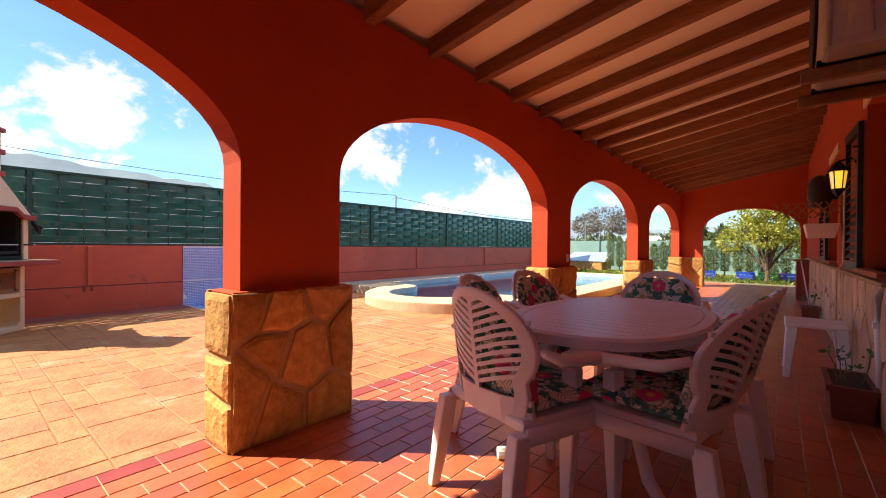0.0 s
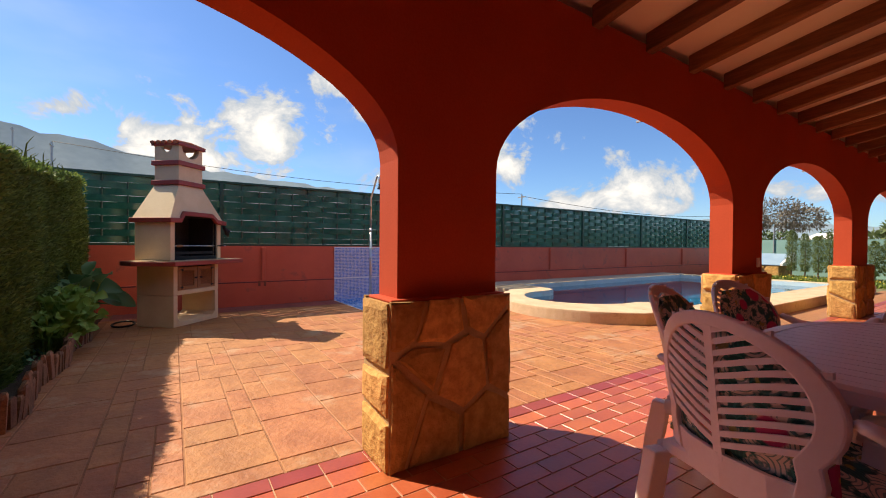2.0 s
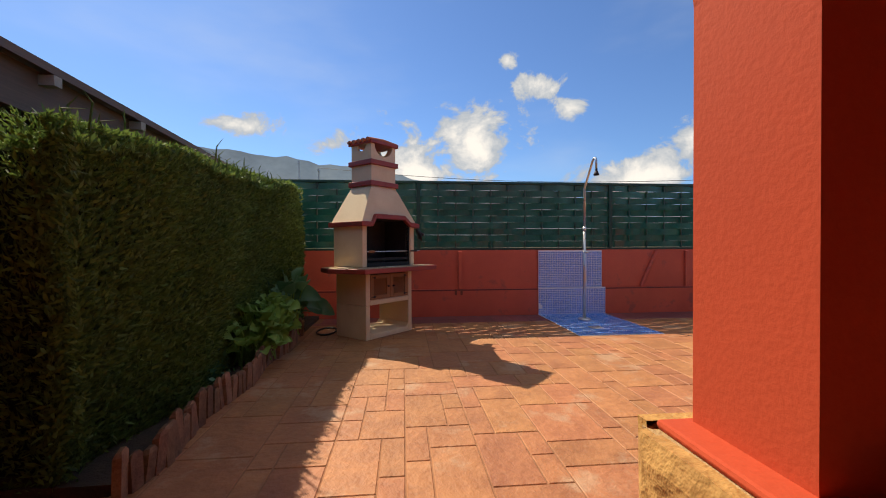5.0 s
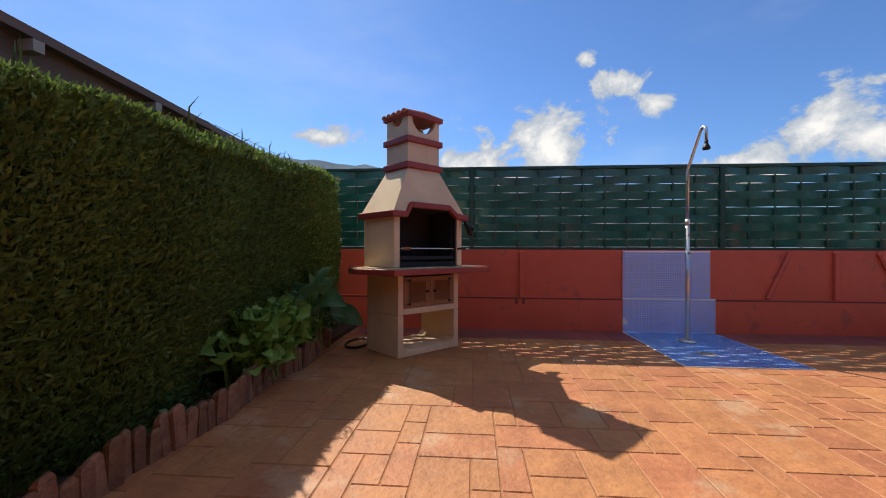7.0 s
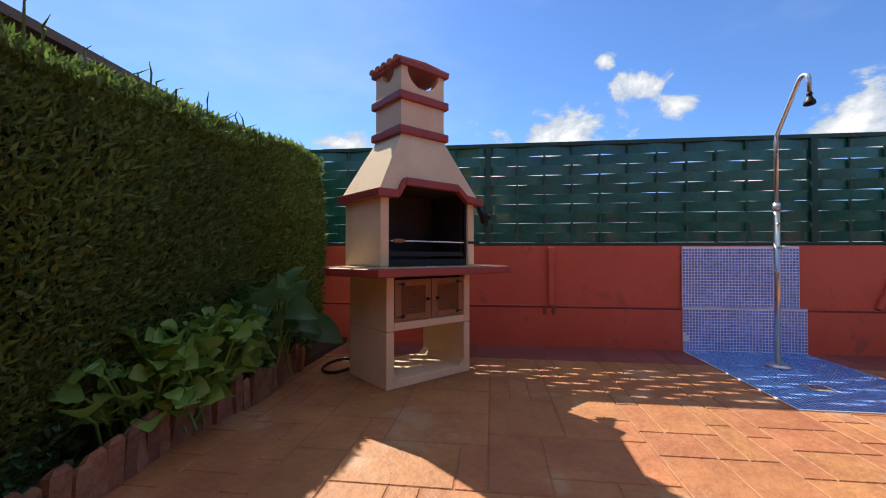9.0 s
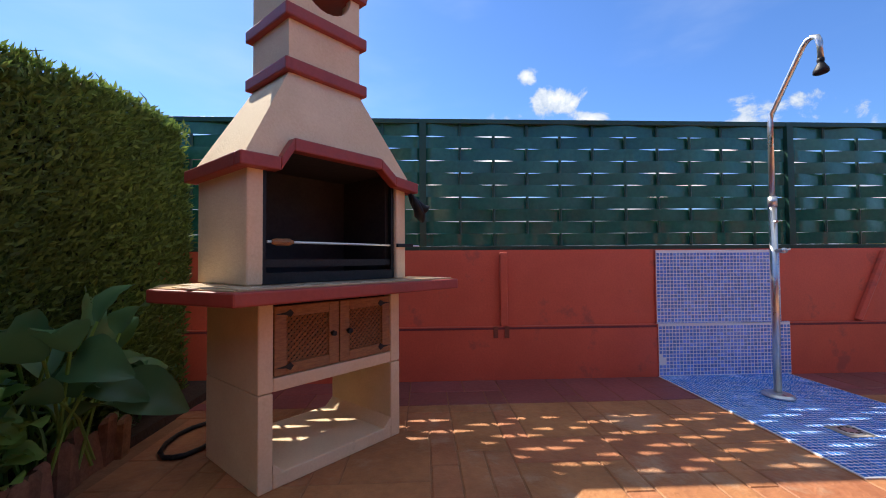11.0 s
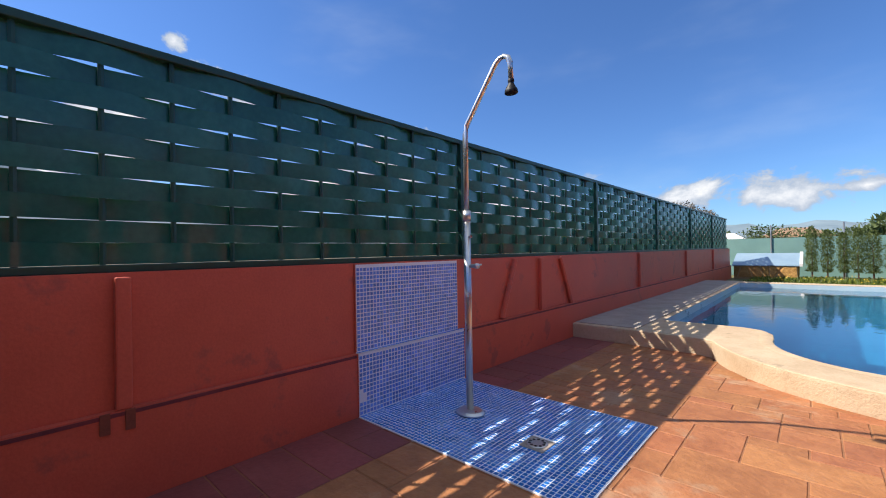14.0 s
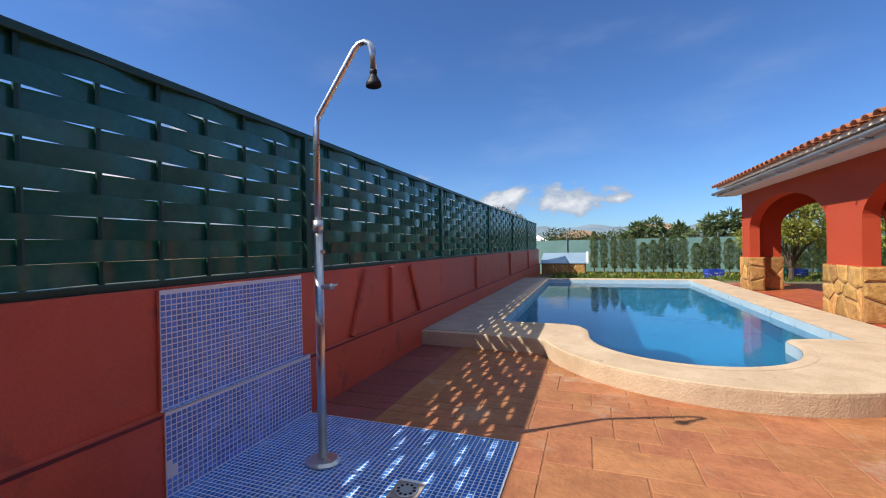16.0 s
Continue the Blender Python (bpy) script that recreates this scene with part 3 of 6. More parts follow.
# boundary wall with plinth, ribs and braces
wall = structure("wall_boundary", Shape().box(-8.45, WALL_X, -6.0, 18.45, -0.1, 1.03).box(WALL_X, -8.13, -6.0, 1.99, -0.1, 0.42).box(WALL_X, -8.13, 3.09, 18.45, -0.1, 0.42),
                 RED_WALL, "weathered red painted boundary wall with a low plinth")
for y in (-2.9, 0.74, 4.52, 8.03, 11.55, 15.05):
    part("rib", Shape().box(WALL_X, -8.125, y - 0.03, y + 0.03, 0.42, 1.01), RED_WALL, wall, bevel=0.008)
for ya, yb in ((3.73, 3.99), (5.28, 5.0)):
    part("brace", Shape().tube([(-8.15, ya, 0.43), (-8.15, yb, 1.0)], 0.028, 6), RED_WALL, wall)
for y in (0.67, 0.76):
    part("old_fixing", Shape().box(-8.13, -8.121, y - 0.018, y + 0.018, 0.33, 0.42), POT, wall, "rusty broken fixing plate")
for y0, y1 in ((-6.0, 1.985), (3.11, 18.45)):
    part("joint", Shape().box(-8.131, -8.127, y0, y1, 0.396, 0.413), JOINT, wall, "dark stained joint along the plinth")
structure("garden_wall_west", Shape().box(-8.6, 0.6, -6.3, -6.0, -0.1, 1.6), RED_WALL, "plain wall behind the hedge")


# ---- woven fence panels on the boundary wall ----
def fence_panel(y0, y1):
    f = thing("fence_panel", "dark green woven plastic fence panel on the red wall", "fence", group="woven fence panels")
    z0, z1, x = 1.03, 2.12, -8.26
    part("top_rail", Shape().box(x - 0.03, x + 0.03, y0, y1, z1 - 0.04, z1), GREEN_FRAME, f, bevel=0.004)
    part("bottom_rail", Shape().box(x - 0.035, x + 0.045, y0, y1, z0, z0 + 0.035), GREEN_FRAME, f, bevel=0.004)
    part("post", Shape().box(x - 0.03, x + 0.04, y0, y0 + 0.055, z0 + 0.035, z1 - 0.04), GREEN_FRAME, f)
    count = max(2, round((y1 - y0) / 0.3))
    step = (y1 - y0 - 0.055) / count
    for k in range(1, count):
        part("upright", Shape().tube([(x, y0 + 0.055 + k * step, z0 + 0.03), (x, y0 + 0.055 + k * step, z1 - 0.03)], 0.013, 6), GREEN_FRAME, f)
    rows, pitch = 10, 0.1015
    rng = random.Random(round(y0 * 100))
    for r in range(rows):
        za = z0 + 0.038 + r * pitch
        s, n = Shape(), count * 8
        slack = rng.uniform(-0.004, 0.004)
        pts = []
        for k in range(n + 1):
            u = k / 8
            swing = 0.019 * math.cos(math.pi * u) * (1 if r % 2 else -1)
            if k in (0, n):
                swing = 0
            pts.append((x + swing, y0 + 0.055 + u * step))
        for side in (-0.0012, 0.0012):
            s.v += [(px + side, py, za + slack * math.sin(py * 2) + dz) for px, py in pts for dz in (0, pitch - 0.001)]
        m2 = 2 * (n + 1)
        for k in range(n):
            a = 2 * k
            s.f += [(a, a + 1, a + 3, a + 2), (m2 + a, m2 + a + 2, m2 + a + 3, m2 + a + 1)]
        part("strip", s, GREEN, f, smooth=True)


POSTS = [-5.9, -3.05, 0.07, 3.22, 6.34, 9.46, 12.5, 15.5, 18.42]
for a, b in zip(POSTS, POSTS[1:]):
    fence_panel(a, b)

# ---- pool ----
arc = [(-5.02 + 1.67 * math.cos(a), 5.68 + 1.67 * math.sin(a)) for a in [math.pi * (1.13 + 0.70 * k / 30) for k in range(31)]]
outer = [(WALL_X + 0.04, 5.28), (-6.80, 5.22), (-6.62, 5.17)] + arc + [(-3.42, 5.35), (-3.08, 5.8), (-2.95, 6.3), (-2.95, 13.75), (WALL_X + 0.04, 13.75)]
bulge = [(-5.22 + 0.95 * math.cos(a), 5.50 + 0.96 * math.sin(a)) for a in [math.pi * (0.98 + 1.02 * k / 28) for k in range(29)]]
inner = [(-7.30, 6.12), (-6.46, 6.12), (-6.28, 6.03), (-6.19, 5.82)] + bulge + [(-4.27, 5.68), (-4.18, 5.82), (-3.98, 5.90), (-3.60, 5.90), (-3.60, 13.2), (-7.30, 13.2)]


def spread(poly, d):
    """The same outline, moved outwards by d."""
    out, k = [], len(poly)
    for i in range(k):
        a, b, c = Vector(poly[i - 1]), Vector(poly[i]), Vector(poly[(i + 1) % k])
        t = (b - a).normalized() + (c - b).normalized()
        t = t.normalized() if t.length > 1e-6 else (c - b).normalized()
        out.append((b.x + t.y * d, b.y - t.x * d))
    return out


def ring_faces(low, high):
    """Bridges an outer loop and an inner loop of other lengths by triangulating between them."""
    bm = bmesh.new()
    edges = []
    for loop in (low, high):
        vs = [bm.verts.new(p) for p in loop]
        edges += [bm.edges.new((vs[i], vs[(i + 1) % len(vs)])) for i in range(len(vs))]
    bmesh.ops.triangle_fill(bm, use_beauty=True, edges=edges, normal=(0, 0, 1))
    for q in bm.faces:
        if q.normal.z < 0:
            q.normal_flip()
    return bm


CZ = 0.17
pool = thing("pool", "kidney-ended swimming pool with cast stone coping and blue lining", "pool", kind="structure")
bm = ring_faces([(x, y, CZ) for x, y in outer], [(x, y, CZ) for x, y in spread(inner, 0.0)])
me = bpy.data.meshes.new("coping_top")
bm.to_mesh(me)
bm.free()
me.materials.append(COPING)
part("coping_top", me, COPING, pool, "pale sandy cast stone coping")
s = Shape()
big = spread(outer, 0.012)
s.loft([[(x, y, -0.05) for x, y in big], [(x, y, CZ - 0.03) for x, y in big], [(x, y, CZ - 0.008) for x, y in spread(outer, 0.009)], [(x, y, CZ) for x, y in outer]], caps=False)
part("coping_edge", s, COPING, pool)
s = Shape()
s.loft([[(x, y, CZ) for x, y in inner], [(x, y, CZ + 0.012) for x, y in spread(inner, 0.05)], [(x, y, CZ + 0.002) for x, y in spread(inner, 0.11)]], caps=False)
s.f = [tuple(reversed(q)) for q in s.f]
part("coping_lip", s, COPING, pool, "rounded pool rim", smooth=True)
s = Shape()
s.loft([[(x, y, CZ) for x, y in inner], [(x, y, -1.45) for x, y in inner]], caps=False)
k = len(inner)
s.f.append(tuple(range(k, 2 * k)))
part("basin", s, POOL, pool, "blue tiled basin")
band = spread(inner, -0.004)
s = Shape().loft([[(x, y, CZ - 0.002) for x, y in band], [(x, y, CZ - 0.16) for x, y in band]], caps=False)
part("waterline_band", s, material("pale_waterline_tile", (0.55, 0.68, 0.74), (0.45, 0.60, 0.68), 3, 0.3, 0.1, 40), pool, "pale blue waterline tiles")
s = Shape()
s.v, s.f = [(x, y, 0.07) for x, y in spread(inner, 0.002)], [tuple(range(len(inner)))]
water = tagged(part("pool_water", s, WATER), "clear blue water with faint ripples in the pool", "water", kind="structure")
water.visible_shadow = False
part("deck_strip", Shape().box(WALL_X + 0.045, -7.38, 5.34, 13.75, CZ + 0.002, CZ + 0.008), CONCRETE, pool, "grey concrete strip beside the wall")


# ---- barbecue ----
def barbecue():
    o, u, w = Vector((-6.595, -0.575)), Vector((-0.731, 0.682)), Vector((0.682, 0.731))
    m = Matrix(((u.x, -w.x, 0, o.x), (u.y, -w.y, 0, o.y), (0, 0, 0.95, 0), (0, 0, 0, 1)))
    b = thing("barbecue", "cream masonry barbecue with red trim and chimney on the paving", "barbecue", m)
    W, D = 0.79, 0.54
    s = Shape().box(0, 0.065, 0, D, 0, 0.42).box(W - 0.065, W, 0, D, 0, 0.42).box(0.065, W - 0.065, 0, D, 0, 0.065)
    for x, d in ((0.065, 1), (W - 0.065, -1)):
        s.add([(x, 0, 0.065), (x + d * 0.05, 0, 0.065), (x, 0, 0.115), (x, D, 0.065), (x + d * 0.05, D, 0.065), (x, D, 0.115)], ((0, 1, 2), (5, 4, 3), (1, 4, 5, 2)))
    part("lower_frame", s, CREAM, b, bevel=0.006)
    part("upper_frame", Shape().box(0, 0.065, 0, D, 0.424, 0.83).box(W - 0.065, W, 0, D, 0.424, 0.83).box(0.065, W - 0.065, 0, D, 0.424, 0.485).box(0.065, W - 0.065, D - 0.04, D, 0.485, 0.83), CREAM, b, bevel=0.006)
    # added black sheet behind the lattice, painting the cabinet's unlit inside
    part("cabinet_shade_sheet", Shape().box(0.066, W - 0.066, 0.05, 0.06, 0.486, 0.829), SOOT_AND_SHADE, b)
    for x0, x1, knob in ((0.07, W / 2 - 0.003, W / 2 - 0.045), (W / 2 + 0.003, W - 0.07, W / 2 + 0.045)):
        z0, z1 = 0.49, 0.80
        d = part("cabinet_door", Shape().box(x0, x0 + 0.055, 0.0, 0.022, z0, z1).box(x1 - 0.055, x1, 0.0, 0.022, z0, z1).box(x0 + 0.055, x1 - 0.055, 0.0, 0.022, z0, z0 + 0.05).box(x0 + 0.055, x1 - 0.055, 0.0, 0.022, z1 - 0.05, z1), OAK, b, "varnished pine lattice door", bevel=0.003)
        lat = Shape()
        wx, hz, k = x1 - x0 - 0.11, z1 - z0 - 0.10, 9
        for side in (0, 1):
            for q in range(-k, k + 1):
                c = q * 0.026
                a, e = max(0, -c), min(wx, hz - c)
                if e - a > 0.015:
                    y = 0.010 + 0.005 * side
                    p = [(a, a + c), (e, e + c)]
                    if side:
                        p = [(wx - x, z) for x, z in p]
                    lat.tube([(x0 + 0.055 + x, y, z0 + 0.05 + z) for x, z in p], 0.0062, 4)
        part("lattice", lat, OAK, d, "diagonal wooden lattice")
        part("knob", Shape().tube([(knob, 0.0, 0.645), (knob, -0.012, 0.645), (knob, -0.014, 0.645), (knob, -0.03, 0.645)], [0.006, 0.006, 0.014, 0.012], 8), IRON, d, "black iron knob")
        hinge = x0 if x0 < 0.2 else x1
        way = 1 if x0 < 0.2 else -1
        for z in (z0 + 0.035, z1 - 0.035):
            part("hinge", Shape().prism([(0, 0), (0.05, 0.006), (0.07, 0.018), (0.085, 0), (0.07, -0.018), (0.05, -0.006)], 0, 0.004), IRON, d, "black iron strap hinge",
                 m=Matrix.Translation((hinge, -0.001, z)) @ Matrix.Rotation(math.pi / 2, 4, "X") @ Matrix.Diagonal((way, 1, 1, 1)))
    part("counter", Shape().prism([(-0.31, 0.30), (-0.18, -0.19), (1.08, -0.19), (1.14, 0.42), (0.95, D + 0.04), (-0.2, D + 0.04)], 0.83, 0.888), RED_TRIM, b, "worn red counter edge", bevel=0.008)
    top = part("counter_top", Shape().prism([(-0.29, 0.30), (-0.165, -0.165), (1.06, -0.165), (1.12, 0.41), (0.94, D + 0.02), (-0.19, D + 0.02)], 0.888, 0.892), MORTAR, b)
    TOPTILE = material("glazed_cream_tile", (0.62, 0.50, 0.36), (0.50, 0.38, 0.26), 4, 0.25, 0.05, 40, each=0.1)
    for i in range(-2, 6):
        for j in range(0, 3):
            x0, y0 = -0.005 + i * 0.2, -0.16 + j * 0.2
            if j > 0 and -0.05 < x0 < 0.7:
                continue
            lo, hi = -0.15 if j < 2 else -0.16, 1.05
            xa, xb = max(x0, lo - 0.09 * j * (j < 2)), min(x0 + 0.196, hi)
            if xb - xa > 0.03:
                part("tile", Shape().box(xa, xb, y0, y0 + 0.196, 0.892, 0.897), TOPTILE, top)
    X0, X1, Y0, Y1 = -0.05, 0.84, 0.0, 0.52
    for x0 in (X0, X1 - 0.07):
        part("firebox_side", Shape().box(x0, x0 + 0.07, Y0, Y1, 0.897, 1.43), CREAM, b, "cream firebox cheek", bevel=0.008)
    part("firebox_back", Shape().box(X0 + 0.07, X1 - 0.07, Y1 - 0.05, Y1, 0.897, 1.43), CREAM, b)
    for x0, x1, y0, y1, z1 in ((X0 + 0.071, X0 + 0.10, 0.06, Y1 - 0.051, 1.5), (X1 - 0.10, X1 - 0.071, 0.06, Y1 - 0.051, 1.5), (X0 + 0.10, X1 - 0.10, Y1 - 0.08, Y1 - 0.051, 1.5), (X0 + 0.10, X1 - 0.10, 0.06, Y1 - 0.08, 0.91)):
        part("lining", Shape().box(x0, x1, y0, y1, 0.897, z1), SOOT_AND_SHADE, b, "sooty dark lining")
    part("smoke_shelf", Shape().box(X0 + 0.071, X1 - 0.071, -0.005, Y1 - 0.051, 1.502, 1.512), SOOT_AND_SHADE, b, "sooty underside of the hood")
    g = part("grill_frame", Shape().box(X0 + 0.072, X0 + 0.09, 0.02, 0.04, 0.9, 1.45).box(X1 - 0.09, X1 - 0.072, 0.02, 0.04, 0.9, 1.45).box(X0 + 0.09, X1 - 0.09, 0.02, 0.035, 0.9, 0.95).box(X0 + 0.09, X1 - 0.09, 0.03, 0.05, 0.975, 1.01), IRON, b, "black iron grill frame")
    part("spit", Shape().tube([(X0 + 0.1, 0.03, 1.09), (X1 + 0.14, 0.03, 1.09)], 0.006, 6), STEEL, g, "steel roasting spit")
    part("spit_handle", Shape().tube([(X0 + 0.12, 0.028, 1.09), (X0 + 0.14, 0.028, 1.09), (X0 + 0.2, 0.028, 1.09), (X0 + 0.22, 0.028, 1.09)], [0.01, 0.017, 0.017, 0.008], 8), OAK, g)
    part("spit_clamp", Shape().box(X1 - 0.07, X1 + 0.05, -0.012, 0.0, 1.08, 1.10), IRON, g)
    # red hood trim with a raised middle
    front = [(X0 - 0.05, 1.40), (0.07, 1.40), (0.13, 1.50), (0.62, 1.50), (0.72, 1.42), (X1 + 0.05, 1.40)]
    s, t = Shape(), 0.06
    for (xa, za), (xb, zb) in zip(front, front[1:]):
        s.hexa([(xa, -0.055, za), (xb, -0.055, zb), (xb, 0.0, zb), (xa, 0.0, za)], [(xa, -0.055, za + t), (xb, -0.055, zb + t), (xb, 0.0, zb + t), (xa, 0.0, za + t)])
    s.box(X0 - 0.05, X0 + 0.01, 0.0, Y1 + 0.04, 1.40, 1.46).box(X1 - 0.01, X1 + 0.05, 0.0, Y1 + 0.04, 1.40, 1.46)
    part("hood_trim", s, RED_TRIM, b, "red painted hood trim", bevel=0.006)
    low = [(X0 - 0.02, -0.02, 1.455), (X1 + 0.02, -0.02, 1.455), (X1 + 0.02, Y1 + 0.02, 1.455), (X0 - 0.02, Y1 + 0.02, 1.455)]
    c0, c1, d0, d1 = 0.185, 0.595, 0.10, 0.46
    high = [(c0, d0, 1.93), (c1, d0, 1.93), (c1, d1, 1.93), (c0, d1, 1.93)]
    s = Shape().loft([low, high], caps=False)
    s.f.pop(0)
    apron = [(X0 - 0.02, 1.455), (0.07, 1.455), (0.13, 1.555), (0.62, 1.555), (0.72, 1.47), (X1 + 0.02, 1.455)]

    def slope(x, z):
        return (x, -0.02 + (z - 1.455) / 0.475 * 0.12, z)
    pts = [slope(x, z) for x, z in apron]
    n = len(s.v)
    s.v += pts
    s.f.append((4, n, n + 1, n + 2, n + 3, n + 4, n + 5, 5))
    part("hood", s, CREAM, b, "stained cream smoke hood")
    part("neck", Shape().box(c0, c1, d0, d1, 1.93, 2.22), CREAM, b)
    part("lower_band", Shape().box(c0 - 0.03, c1 + 0.03, d0 - 0.03, d1 + 0.03, 1.93, 1.995), RED_TRIM, b, "red band", bevel=0.008)
    part("upper_band", Shape().box(c0 - 0.03, c1 + 0.03, d0 - 0.03, d1 + 0.03, 2.20, 2.265), RED_TRIM, b, "red band", bevel=0.008)
    s = Shape()
    for ax, a0, a1, b0, b1 in (("x", c0, c1, d0, d0 + 0.04), ("x", c0, c1, d1 - 0.04, d1), ("y", d0 + 0.04, d1 - 0.04, c0, c0 + 0.04), ("y", d0 + 0.04, d1 - 0.04, c1 - 0.04, c1)):
        mid, r, zt = (a0 + a1) / 2, (a1 - a0) / 2 - 0.055, 2.47
        bowl = [(mid - r * math.cos(math.pi * k / 14), zt - min(r, 0.15) * math.sin(math.pi * k / 14)) for k in range(15)]
        line = [(a0, zt)] + bowl + [(a1, zt)]
        for (p, zp), (q, zq) in zip(line, line[1:]):
            lowr = [(p, b0, 2.265), (q, b0, 2.265), (q, b1, 2.265), (p, b1, 2.265)]
            topr = [(p, b0, zp), (q, b0, zq), (q, b1, zq), (p, b1, zp)]
            if q - p > 1e-6:
                s.hexa([v if ax == "x" else (v[1], v[0], v[2]) for v in lowr], [v if ax == "x" else (v[1], v[0], v[2]) for v in topr])
    part("chimney_top", s.mesh("chimney_top", CREAM, weld=True), CREAM, b, "cream chimney top with round vents")
    part("flue", Shape().box(c0 + 0.06, c1 - 0.06, d0 + 0.06, d1 - 0.06, 2.265, 2.30), SOOT_AND_SHADE, b)
    cap = part("cap", Shape().box(c0 - 0.03, c1 + 0.03, d0 - 0.03, d1 + 0.03, 2.47, 2.515), RED_TRIM, b, "red chimney cap", bevel=0.006)
    for k in range(5):
        y = d0 + 0.01 + k * (d1 - d0 - 0.02) / 4
        part("cap_tile", Shape().tube([(c0 - 0.05, y, 2.512), ((c0 + c1) / 2, y, 2.53), (c1 + 0.04, y, 2.512)], 0.034, 10, 0.7), CLAY, cap)
    glove = thing("oven_gloves", "black fabric gloves hanging beside the firebox", "gloves", m)
    part("glove", Shape().tube([(0.845, -0.03, 1.395), (0.87, -0.035, 1.36), (0.91, -0.035, 1.325), (0.96, -0.03, 1.315), (1.0, -0.03, 1.335)], [0.012, 0.03, 0.042, 0.036, 0.012], 9, 0.7), IRON, glove, smooth=True)
    part("glove", Shape().tube([(0.85, -0.045, 1.39), (0.875, -0.055, 1.33), (0.90, -0.055, 1.27), (0.93, -0.05, 1.235)], [0.012, 0.028, 0.036, 0.012], 9, 0.7), IRON, glove, smooth=True)
    return m


BBQ = barbecue()

# ---- shower ----
sh = thing("shower", "tall steel outdoor shower on a round foot in the blue mosaic", "shower", pose(-7.584, 2.505, 0) @ Matrix.Diagonal((1.22, 1.0, 0.98, 1.0)))
part("foot", Shape().lathe([(0.085, 0.012), (0.085, 0.02), (0.07, 0.034), (0.03, 0.04)], 0, 0, 24), STEEL, sh, "round steel foot")
part("lower_pipe", Shape().tube([(0, 0, 0.03), (0, 0, 1.36)], 0.0215, 14), STEEL, sh, smooth=True)
part("collar", Shape().tube([(0, 0, 1.33), (0, 0, 1.40)], 0.0245, 14), STEEL, sh, smooth=True)
part("upper_pipe", Shape().tube([(0, 0, 1.40), (0, 0, 1.935), (0.012, 0.0, 1.985), (0.19, 0.0, 2.295), (0.21, 0.0, 2.330), (0.235, 0.0, 2.355), (0.262, 0.0, 2.360), (0.287, 0.0, 2.345), (0.30, 0.0, 2.305), (0.303, 0.0, 2.195)], 0.0155, 12), STEEL, sh, smooth=True)
head = part("shower_head", Shape().lathe([(0.012, 2.205), (0.017, 2.195), (0.017, 2.180), (0.014, 2.175), (0.02, 2.160), (0.034, 2.130), (0.036, 2.110), (0.030, 2.105)], 0.303, 0.0, 16), IRON, sh, "dark grey shower head", smooth=True)
tap = part("tap", Shape().tube([(0, 0, 1.02), (0.05, 0.0, 1.02), (0.06, 0, 1.02), (0.075, 0, 1.02)], [0.014, 0.014, 0.02, 0.018], 10), STEEL, sh, "small steel push tap", smooth=True)
part("lever", Shape().tube([(0.068, 0, 1.02), (0.078, 0.03, 1.03)], 0.006, 6), STEEL, tap)
part("tap", Shape().tube([(0.0, 0.0, 1.22), (0.035, -0.01, 1.22)], 0.01, 8), STEEL, sh)

# ---- mosaic round the shower ----
T = 0.0284
structure("wall_mosaic_back", Shape().box(WALL_X, -8.155, 1.995, 3.06, 0.42, 1.022).box(WALL_X, -8.124, 1.988, 3.104, -0.01, 0.422), RED_WALL, "red rendered step behind the mosaic", bevel=0.004)
wall_m = structure("wall_mosaic", Shape().box(-8.155, -8.149, 2.002, 3.056, 0.426, 1.02).box(-8.124, -8.118, 1.993, 3.102, 0.0, 0.426).box(-8.15, -8.118, 1.993, 3.102, 0.422, 0.428), MOSAIC_GROUT, "blue glass mosaic panel with a stepped ledge behind the shower")
mat_m = structure("floor_mosaic", Shape().box(-8.118, -6.575, 1.985, 3.075, -0.01, 0.006), MOSAIC_GROUT, "deep blue mosaic shower floor with white grout")


def lay_mosaic(parent, mat, m, nu, nv, missing, many):
    """Small glass tiles on a plane; u, v by column and row; those past many in one mesh."""
    base = slab_mesh(T - 0.0066, T - 0.0066, 0.0028, 0.0005)
    me = base.mesh("tile", mat)
    rest, single = Shape(), 0
    cells = [(i, j) for i in range(nu) for j in range(nv) if not missing(i, j)]
    for i, j in cells:
        q = m @ Matrix.Translation((i * T + 0.0033, j * T + 0.0033, -0.001))
        if single < many:
            part("tile", me, mat, parent, m=q)
            single += 1
        else:
            rest.add([q @ Vector(p) for p in base.v], base.f)
    tagged(part("tiles", rest, mat, parent), kind="stuff")


lay_mosaic(wall_m, MOSAIC, upright(-8.149, 2.003, 0.432, 0), 37, 20, lambda i, j: False, 60)
lay_mosaic(wall_m, MOSAIC, upright(-8.118, 1.994, 0.010, 0), 39, 14, lambda i, j: i < 2 and 2 < j < 6 and (i < 1 or j in (3, 4)), 60)
lay_mosaic(wall_m, MOSAIC, Matrix.Translation((-8.1475, 1.994, 0.428)), 1, 39, lambda i, j: False, 10)
lay_mosaic(mat_m, MOSAIC_FLOOR, Matrix.Translation((-8.116, 1.99, 0.006)), 54, 38, lambda i, j: math.hypot(i - 18.3, j - 18) < 2.6 or (36 <= i <= 40 and 12 <= j <= 17), 200)
dr = thing("floor_drain", "square grey plastic floor drain with round slots in the mosaic", "drain", pose(-7.02, 2.40, 0.006))
part("plate", Shape().prism([(-0.075, -0.075), (0.075, -0.075), (0.075, 0.075), (-0.075, 0.075)], 0, 0.006), CONCRETE, dr, bevel=0.003)
